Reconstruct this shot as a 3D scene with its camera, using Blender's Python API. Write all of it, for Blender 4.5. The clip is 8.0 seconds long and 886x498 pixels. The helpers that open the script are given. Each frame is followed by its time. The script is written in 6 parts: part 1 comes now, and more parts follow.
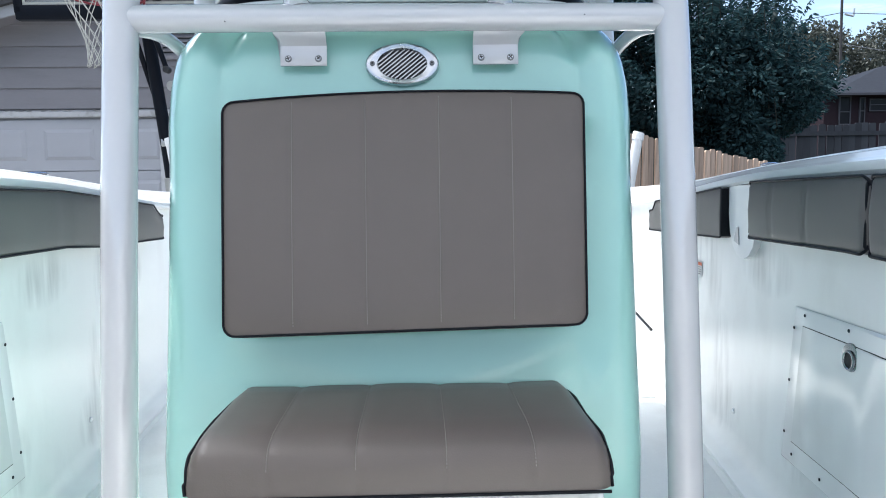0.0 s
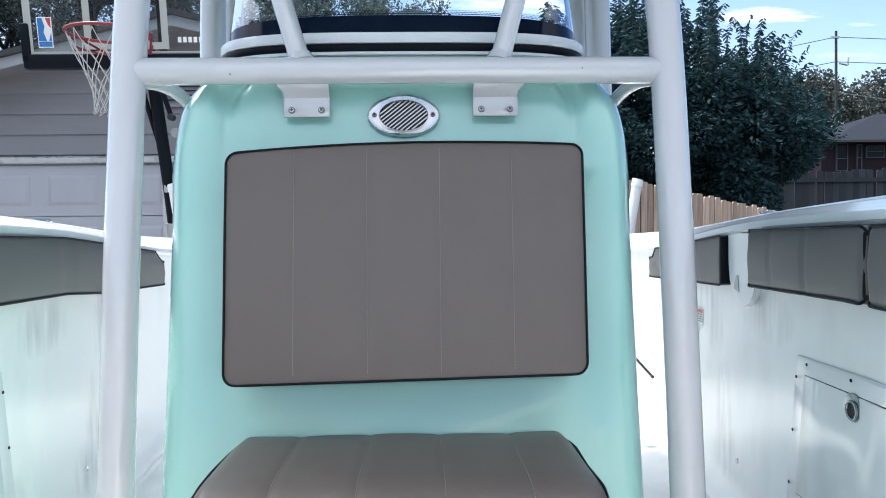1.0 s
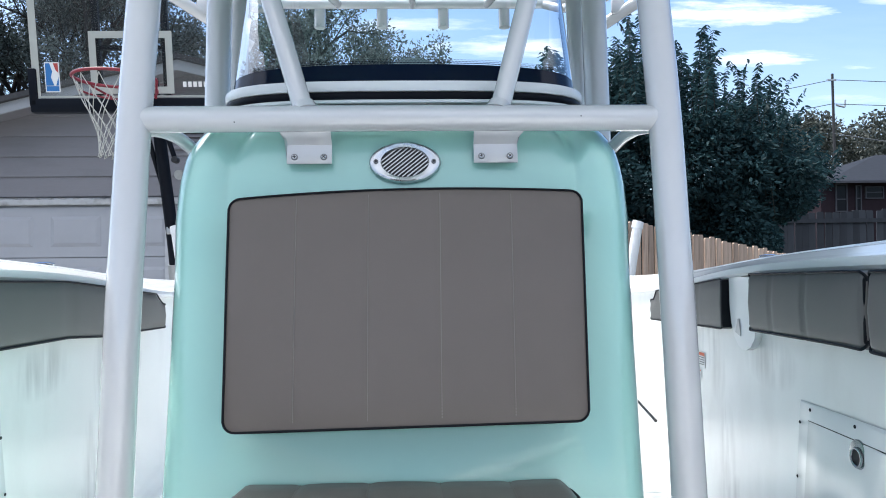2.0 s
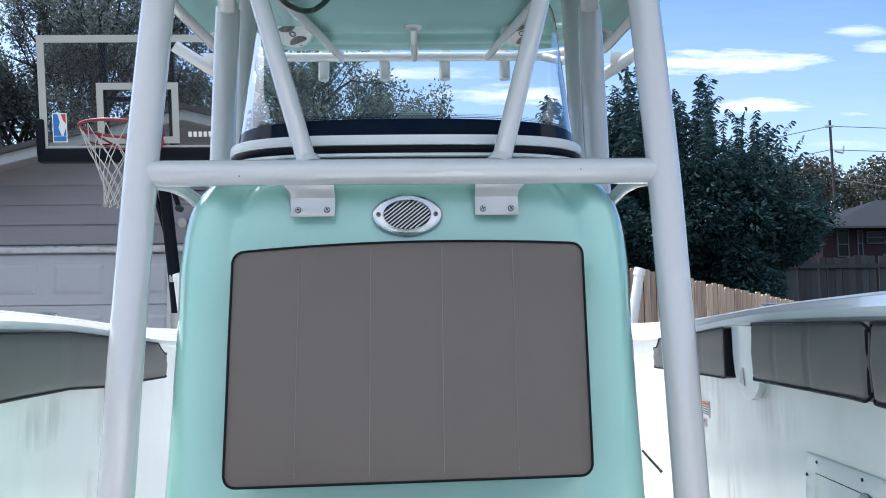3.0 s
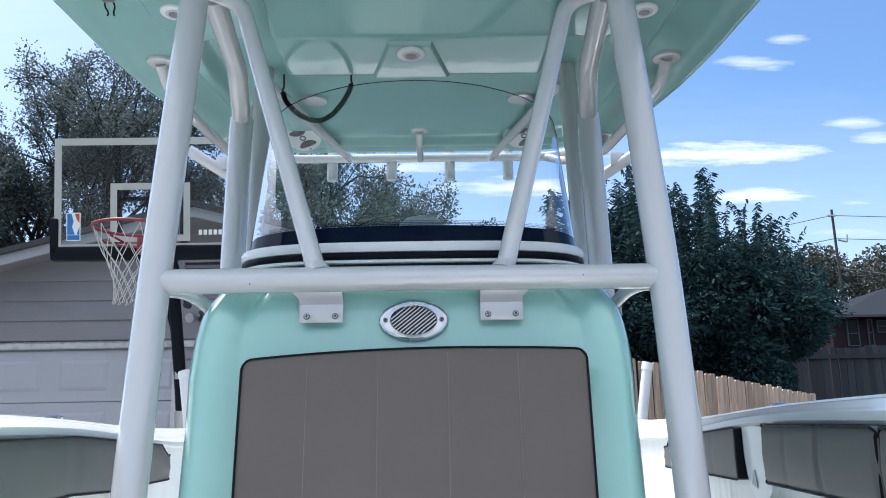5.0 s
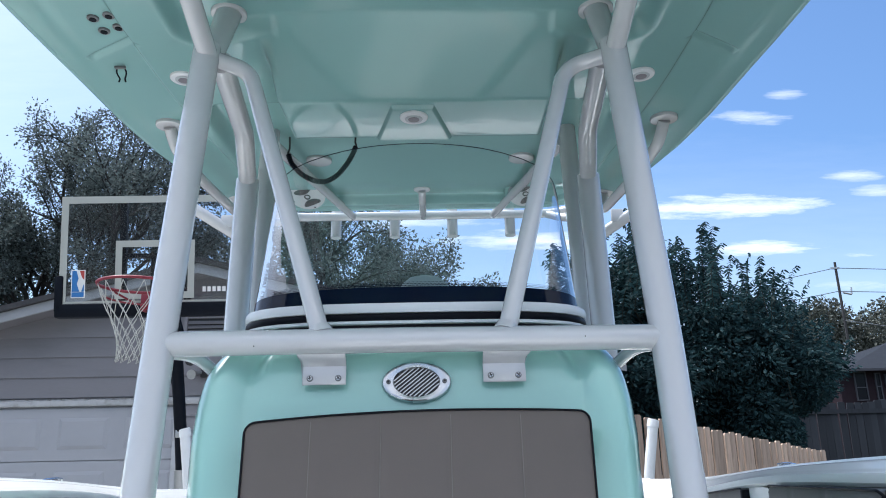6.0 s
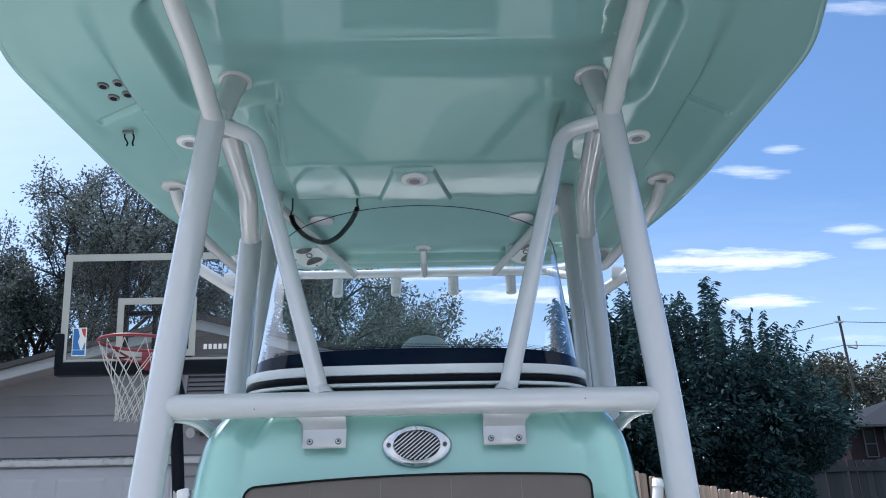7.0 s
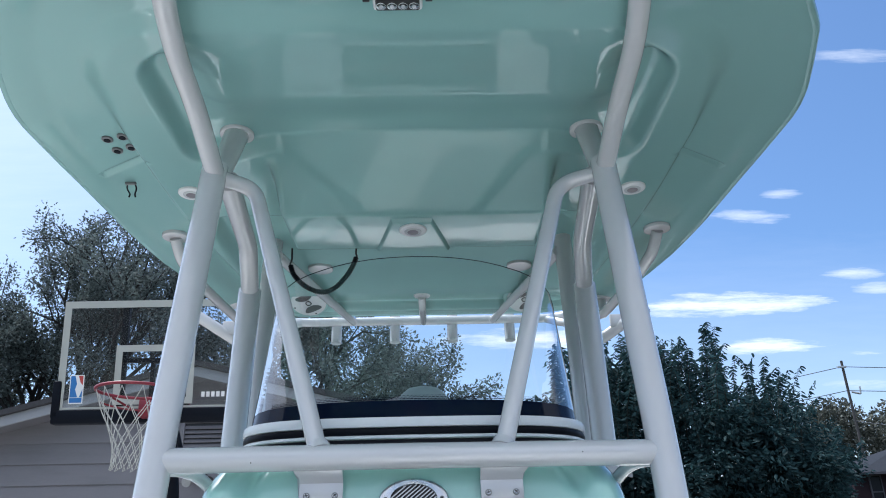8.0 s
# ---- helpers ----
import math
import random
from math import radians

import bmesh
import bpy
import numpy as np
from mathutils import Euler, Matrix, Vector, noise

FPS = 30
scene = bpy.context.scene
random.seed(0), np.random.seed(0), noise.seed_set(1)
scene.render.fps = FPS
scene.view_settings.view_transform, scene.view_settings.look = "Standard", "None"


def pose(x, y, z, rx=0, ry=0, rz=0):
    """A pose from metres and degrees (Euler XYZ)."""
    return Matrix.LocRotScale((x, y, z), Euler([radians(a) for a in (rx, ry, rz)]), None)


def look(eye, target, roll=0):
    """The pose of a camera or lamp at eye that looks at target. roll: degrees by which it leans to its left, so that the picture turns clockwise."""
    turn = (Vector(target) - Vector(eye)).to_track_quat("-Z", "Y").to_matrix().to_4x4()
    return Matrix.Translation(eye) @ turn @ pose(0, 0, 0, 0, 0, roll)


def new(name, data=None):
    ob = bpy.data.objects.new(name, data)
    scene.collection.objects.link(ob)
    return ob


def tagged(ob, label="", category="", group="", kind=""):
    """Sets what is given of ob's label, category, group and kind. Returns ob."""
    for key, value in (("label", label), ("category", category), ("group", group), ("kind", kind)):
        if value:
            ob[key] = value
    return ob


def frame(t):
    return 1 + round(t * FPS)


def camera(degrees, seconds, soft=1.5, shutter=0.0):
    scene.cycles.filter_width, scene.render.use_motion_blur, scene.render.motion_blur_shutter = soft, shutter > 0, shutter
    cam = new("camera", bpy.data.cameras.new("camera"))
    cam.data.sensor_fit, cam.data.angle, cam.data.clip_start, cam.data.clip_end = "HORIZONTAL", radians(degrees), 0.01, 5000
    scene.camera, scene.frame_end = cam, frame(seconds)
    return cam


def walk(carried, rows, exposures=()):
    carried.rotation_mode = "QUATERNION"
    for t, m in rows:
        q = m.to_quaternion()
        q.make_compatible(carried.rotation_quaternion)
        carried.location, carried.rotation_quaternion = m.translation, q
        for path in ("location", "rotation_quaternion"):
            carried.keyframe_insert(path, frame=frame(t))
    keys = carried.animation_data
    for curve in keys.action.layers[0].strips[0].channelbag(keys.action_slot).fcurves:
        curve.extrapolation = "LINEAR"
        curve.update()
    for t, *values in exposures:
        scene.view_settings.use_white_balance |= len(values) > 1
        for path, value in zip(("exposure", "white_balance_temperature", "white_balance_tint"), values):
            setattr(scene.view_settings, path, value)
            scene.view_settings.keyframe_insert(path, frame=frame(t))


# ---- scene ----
cam = camera(61.0, 8.0, soft=1.0)
PATH = [
    (0, (0.036, 0.000, 1.650), (0.0916, 1.9897, 1.4550), -0.73),
    (0.5, (0.036, -0.003, 1.654), (0.0930, 1.9917, 1.5210), -0.66),
    (1, (0.036, -0.006, 1.658), (0.0919, 1.9920, 1.5816), -0.62),
    (1.5, (0.037, -0.009, 1.663), (0.0918, 1.9896, 1.6386), -0.61),
    (3, (0.037, -0.022, 1.680), (0.0865, 1.9714, 1.8312), -0.73),
    (3.5, (0.037, -0.028, 1.687), (0.0838, 1.9594, 1.9019), -0.84),
    (4, (0.038, -0.035, 1.694), (0.0815, 1.9454, 1.9673), -0.87),
    (4.5, (0.037, -0.045, 1.700), (0.0768, 1.9278, 2.0292), -0.95),
    (6, (0.038, -0.075, 1.718), (0.0687, 1.8539, 2.2461), -1.17),
    (6.5, (0.039, -0.088, 1.724), (0.0675, 1.8192, 2.3264), -1.24),
    (7, (0.042, -0.099, 1.728), (0.0701, 1.7867, 2.3937), -1.30),
    (7.5, (0.045, -0.108, 1.733), (0.0726, 1.7585, 2.4509), -1.31),
    (8, (0.048, -0.121, 1.738), (0.0780, 1.7225, 2.5133), -1.34),
]
walk(cam, [(t, look(eye, target, roll)) for t, eye, target, roll in PATH],
     exposures=[(0, 0.59, 6330, 10), (1.5, 0.53, 6310, 10), (3.0, 0.42, 6270, 10), (4.5, 0.36, 6210, 10), (6.0, 0.28, 6180, 10), (8.0, 0.20, 6150, 10)])

# ---- sky, sun, exposure ----
SUN_ELEV, SUN_AZIM = 62.5, 33.0      # azimuth: degrees from -x towards +y
s_e, s_a = radians(SUN_ELEV), radians(SUN_AZIM)
sun_way = Vector((-math.cos(s_e) * math.cos(s_a), math.cos(s_e) * math.sin(s_a), math.sin(s_e)))
sun_lamp = bpy.data.lights.new("sun", "SUN")
sun_lamp.energy, sun_lamp.angle, sun_lamp.color = 2.5, radians(0.6), (1.0, 0.95, 0.87)
sun_ob = new("sun", sun_lamp)
sun_ob.matrix_world = look(sun_way * 40, (0, 0, 0))

world = bpy.data.worlds.new("sky")
scene.world = world
world.use_nodes = True


def build_sky():
    nt = world.node_tree
    nt.nodes.clear()
    N, Lk = nt.nodes.new, nt.links.new
    out, bg = N("ShaderNodeOutputWorld"), N("ShaderNodeBackground")
    sky = N("ShaderNodeTexSky")
    sky.sky_type, sky.sun_disc = "NISHITA", False
    sky.sun_elevation = s_e
    sky.sun_rotation = math.atan2(sun_way.x, sun_way.y)
    sky.air_density, sky.dust_density, sky.ozone_density = 1.0, 1.4, 1.6
    tc = N("ShaderNodeTexCoord")
    sep = N("ShaderNodeSeparateXYZ")
    Lk(tc.outputs["Generated"], sep.inputs[0])

    def math_node(op, a, b=None, c=None):
        m = N("ShaderNodeMath")
        m.operation = op
        for k, v in enumerate((a, b, c)):
            if v is None:
                continue
            if isinstance(v, (int, float)):
                m.inputs[k].default_value = v
            else:
                Lk(v, m.inputs[k])
        return m.outputs[0]

    # clouds are laid out on an upright far plane ahead: across (x/y) and height (z/y)
    ahead = math_node("MAXIMUM", sep.outputs["Y"], 0.04)
    az = math_node("DIVIDE", sep.outputs["X"], ahead)
    el = math_node("DIVIDE", sep.outputs["Z"], ahead)
    noise_a = N("ShaderNodeTexNoise")
    vec = N("ShaderNodeCombineXYZ")
    Lk(math_node("MULTIPLY", az, 6.5), vec.inputs[0])
    Lk(math_node("MULTIPLY", el, 44.0), vec.inputs[1])
    Lk(vec.outputs[0], noise_a.inputs["Vector"])
    noise_a.inputs["Scale"].default_value = 1.3
    noise_a.inputs["Detail"].default_value = 9.0
    noise_a.inputs["Roughness"].default_value = 0.66
    wob = math_node("SUBTRACT", noise_a.outputs["Fac"], 0.5)
    total = None
    # bearing, height, half length, half thickness (radians), weight
    for a0, e0, la, le, w in CLOUDS:
        da = math_node("DIVIDE", math_node("SUBTRACT", az, a0), la)
        de = math_node("DIVIDE", math_node("SUBTRACT", el, e0), le)
        r2 = math_node("ADD", math_node("MULTIPLY", da, da), math_node("MULTIPLY", de, de))
        m = math_node("MULTIPLY", math_node("SUBTRACT", 0.9, math_node("ADD", r2, math_node("MULTIPLY", wob, 3.6))), w * 0.85)
        m.node.use_clamp = True
        total = m if total is None else math_node("MAXIMUM", total, m)
    # thin white veil in the half of the sky round the sun
    near = N("ShaderNodeVectorMath")
    near.operation = "DOT_PRODUCT"
    Lk(tc.outputs["Generated"], near.inputs[0])
    near.inputs[1].default_value = (-0.760, 0.307, 0.574)      # the sun's side of the sky
    veil = math_node("MULTIPLY", math_node("ADD", math_node("SUBTRACT", near.outputs["Value"], 0.55), math_node("MULTIPLY", wob, 0.14)), 1.9)
    veil.node.use_clamp = True
    veil = math_node("MULTIPLY", veil, 0.46)
    # unseen high thin cloud over the half of the sky behind, added as fill light
    behind = math_node("MULTIPLY", math_node("ADD", math_node("SUBTRACT", 0.22, sep.outputs["Y"]), math_node("MULTIPLY", wob, 0.4)), 2.0)
    behind.node.use_clamp = True
    high = math_node("MULTIPLY", sep.outputs["Z"], 1.5)
    high.node.use_clamp = True
    behind = math_node("MULTIPLY", behind, high)
    veil = math_node("MAXIMUM", veil, math_node("MULTIPLY", behind, 0.80))
    total = math_node("MAXIMUM", total, veil)
    # pale moist air towards the skyline
    low = math_node("MULTIPLY", math_node("SUBTRACT", math_node("ADD", 0.44, math_node("MULTIPLY", wob, 0.10)), el), 1.9)
    low.node.use_clamp = True
    total = math_node("MAXIMUM", total, math_node("MULTIPLY", low, 0.40))
    # bright white air round the sun
    sunward = N("ShaderNodeVectorMath")
    sunward.operation = "DOT_PRODUCT"
    Lk(tc.outputs["Generated"], sunward.inputs[0])
    sunward.inputs[1].default_value = sun_way
    glow = math_node("MULTIPLY", math_node("SUBTRACT", sunward.outputs["Value"], 0.82), 5.0)
    glow.node.use_clamp = True
    glow = math_node("POWER", glow, 2.0)
    mix = N("ShaderNodeMix")
    mix.data_type = "RGBA"
    Lk(total, mix.inputs["Factor"])
    tint = N("ShaderNodeMix")
    tint.data_type, tint.blend_type = "RGBA", "MULTIPLY"
    tint.inputs["Factor"].default_value = 1.0
    tint.inputs["B"].default_value = SKY_TINT
    Lk(sky.outputs[0], tint.inputs["A"])
    Lk(tint.outputs["Result"], mix.inputs["A"])
    mix.inputs["B"].default_value = CLOUD_COLOUR
    aureole = N("ShaderNodeMix")
    aureole.data_type = "RGBA"
    Lk(glow, aureole.inputs["Factor"])
    Lk(mix.outputs["Result"], aureole.inputs["A"])
    aureole.inputs["B"].default_value = (78.0, 78.0, 78.0, 1)
    Lk(aureole.outputs["Result"], bg.inputs["Color"])
    bg.inputs["Strength"].default_value = 0.13
    Lk(bg.outputs[0], out.inputs["Surface"])


SKY_TINT = (0.90, 1.12, 1.32, 1)
CLOUD_COLOUR = (9.5, 9.7, 10.0, 1)
CLOUDS = (
    (0.405, 0.328, 0.165, 0.020, 0.85), (0.47, 0.268, 0.085, 0.014, 0.85), (0.588, 0.2555, 0.05, 0.005, 0.6),
    (0.475, 0.464, 0.07, 0.012, 0.5), (0.527, 0.500, 0.034, 0.010, 0.4), (0.600, 0.372, 0.05, 0.012, 0.45), (0.635, 0.350, 0.05, 0.011, 0.45),
    (0.70, 0.748, 0.09, 0.016, 0.3), (0.12, 0.283, 0.12, 0.018, 0.85), (0.0, 0.315, 0.11, 0.014, 0.55), (0.30, 0.225, 0.16, 0.012, 0.4), (0.62, 0.215, 0.14, 0.014, 0.4),
)
build_sky()


# ---- materials ----
def material(name, base, rough=0.5, metal=0.0, vary=0.06, grain=60.0, bump=0.0, bump_scale=120.0, dirt=None, dirt_amount=0.0,
             dirt_scale=3.0, coat=0.0, spread=0.0, stretch=(1, 1, 1), rough_vary=0.0, spec=0.5):
    """A surface with fine grain, larger stains, relief and, piece by piece, a little spread of tone."""
    mat = bpy.data.materials.new(name)
    mat.use_nodes = True
    nt = mat.node_tree
    bs = nt.nodes["Principled BSDF"]
    N, Lk = nt.nodes.new, nt.links.new
    tc, mp = N("ShaderNodeTexCoord"), N("ShaderNodeMapping")
    mp.inputs["Scale"].default_value = stretch
    Lk(tc.outputs["Object"], mp.inputs["Vector"])

    def noise_at(scale, detail=4.0):
        n = N("ShaderNodeTexNoise")
        n.inputs["Scale"].default_value, n.inputs["Detail"].default_value = scale, detail
        Lk(mp.outputs[0], n.inputs["Vector"])
        return n.outputs["Fac"]

    def mixed(fac, a, b):
        m = N("ShaderNodeMix")
        m.data_type = "RGBA"
        for key, v in (("Factor", fac), ("A", a), ("B", b)):
            if isinstance(v, (tuple, list)):
                m.inputs[key].default_value = (*v[:3], 1)
            elif isinstance(v, float):
                m.inputs[key].default_value = v
            else:
                Lk(v, m.inputs[key])
        return m.outputs["Result"]

    lo, hi = [c * (1 - vary) for c in base], [min(1, c * (1 + vary)) for c in base]
    col = mixed(noise_at(grain), lo, hi)
    if dirt:
        ramp = N("ShaderNodeMapRange")
        ramp.inputs["From Min"].default_value, ramp.inputs["From Max"].default_value = 0.52, 0.78
        ramp.inputs["To Max"].default_value = dirt_amount
        Lk(noise_at(dirt_scale, 8.0), ramp.inputs["Value"])
        col = mixed(ramp.outputs[0], col, dirt)
    if spread:
        info, hs = N("ShaderNodeObjectInfo"), N("ShaderNodeHueSaturation")
        rng = N("ShaderNodeMapRange")
        rng.inputs["To Min"].default_value, rng.inputs["To Max"].default_value = 1 - spread, 1 + spread
        Lk(info.outputs["Random"], rng.inputs["Value"])
        Lk(rng.outputs[0], hs.inputs["Value"])
        Lk(col, hs.inputs["Color"])
        col = hs.outputs[0]
    Lk(col, bs.inputs["Base Color"])
    bs.inputs["Metallic"].default_value = metal
    bs.inputs["Specular IOR Level"].default_value = spec
    if rough_vary:
        rr = N("ShaderNodeMapRange")
        rr.inputs["To Min"].default_value, rr.inputs["To Max"].default_value = max(0.01, rough - rough_vary), rough + rough_vary
        Lk(noise_at(dirt_scale * 2.3, 6.0), rr.inputs["Value"])
        Lk(rr.outputs[0], bs.inputs["Roughness"])
    else:
        bs.inputs["Roughness"].default_value = rough
    if coat:
        bs.inputs["Coat Weight"].default_value, bs.inputs["Coat Roughness"].default_value = coat, 0.04
    if bump:
        b = N("ShaderNodeBump")
        b.inputs["Strength"].default_value, b.inputs["Distance"].default_value = min(1.0, bump), 0.002 if bump_scale > 40 else 0.01
        Lk(noise_at(bump_scale, 6.0), b.inputs["Height"])
        Lk(b.outputs[0], bs.inputs["Normal"])
    return mat


def glass(name, tint=(0.97, 0.99, 0.99), rough=0.0, haze=0.0, mirror=1.8):
    """Clear sheet: lets light through, with a mirror gloss that grows at a glancing view."""
    mat = bpy.data.materials.new(name)
    mat.use_nodes = True
    nt = mat.node_tree
    nt.nodes.clear()
    N, Lk = nt.nodes.new, nt.links.new
    out, mx, tr, gl, fr = (N(k) for k in ("ShaderNodeOutputMaterial", "ShaderNodeMixShader", "ShaderNodeBsdfTransparent", "ShaderNodeBsdfGlossy", "ShaderNodeFresnel"))
    fr.inputs["IOR"].default_value = 1.49
    tr.inputs["Color"].default_value = (*tint, 1)
    gl.inputs["Roughness"].default_value = rough
    gain = N("ShaderNodeMath")                  # both faces of the sheet mirror
    gain.operation, gain.use_clamp = "MULTIPLY", True
    gain.inputs[1].default_value = mirror
    Lk(fr.outputs[0], gain.inputs[0])
    Lk(gain.outputs[0], mx.inputs["Fac"])
    Lk(tr.outputs[0], mx.inputs[1])
    Lk(gl.outputs[0], mx.inputs[2])
    last = mx.outputs[0]
    if haze:                                    # fine scratches scatter a little light
        mz, df = N("ShaderNodeMixShader"), N("ShaderNodeBsdfDiffuse")
        df.inputs["Color"].default_value = (0.8, 0.8, 0.8, 1)
        mz.inputs["Fac"].default_value = haze
        Lk(last, mz.inputs[1])
        Lk(df.outputs[0], mz.inputs[2])
        last = mz.outputs[0]
    Lk(last, out.inputs["Surface"])
    return mat


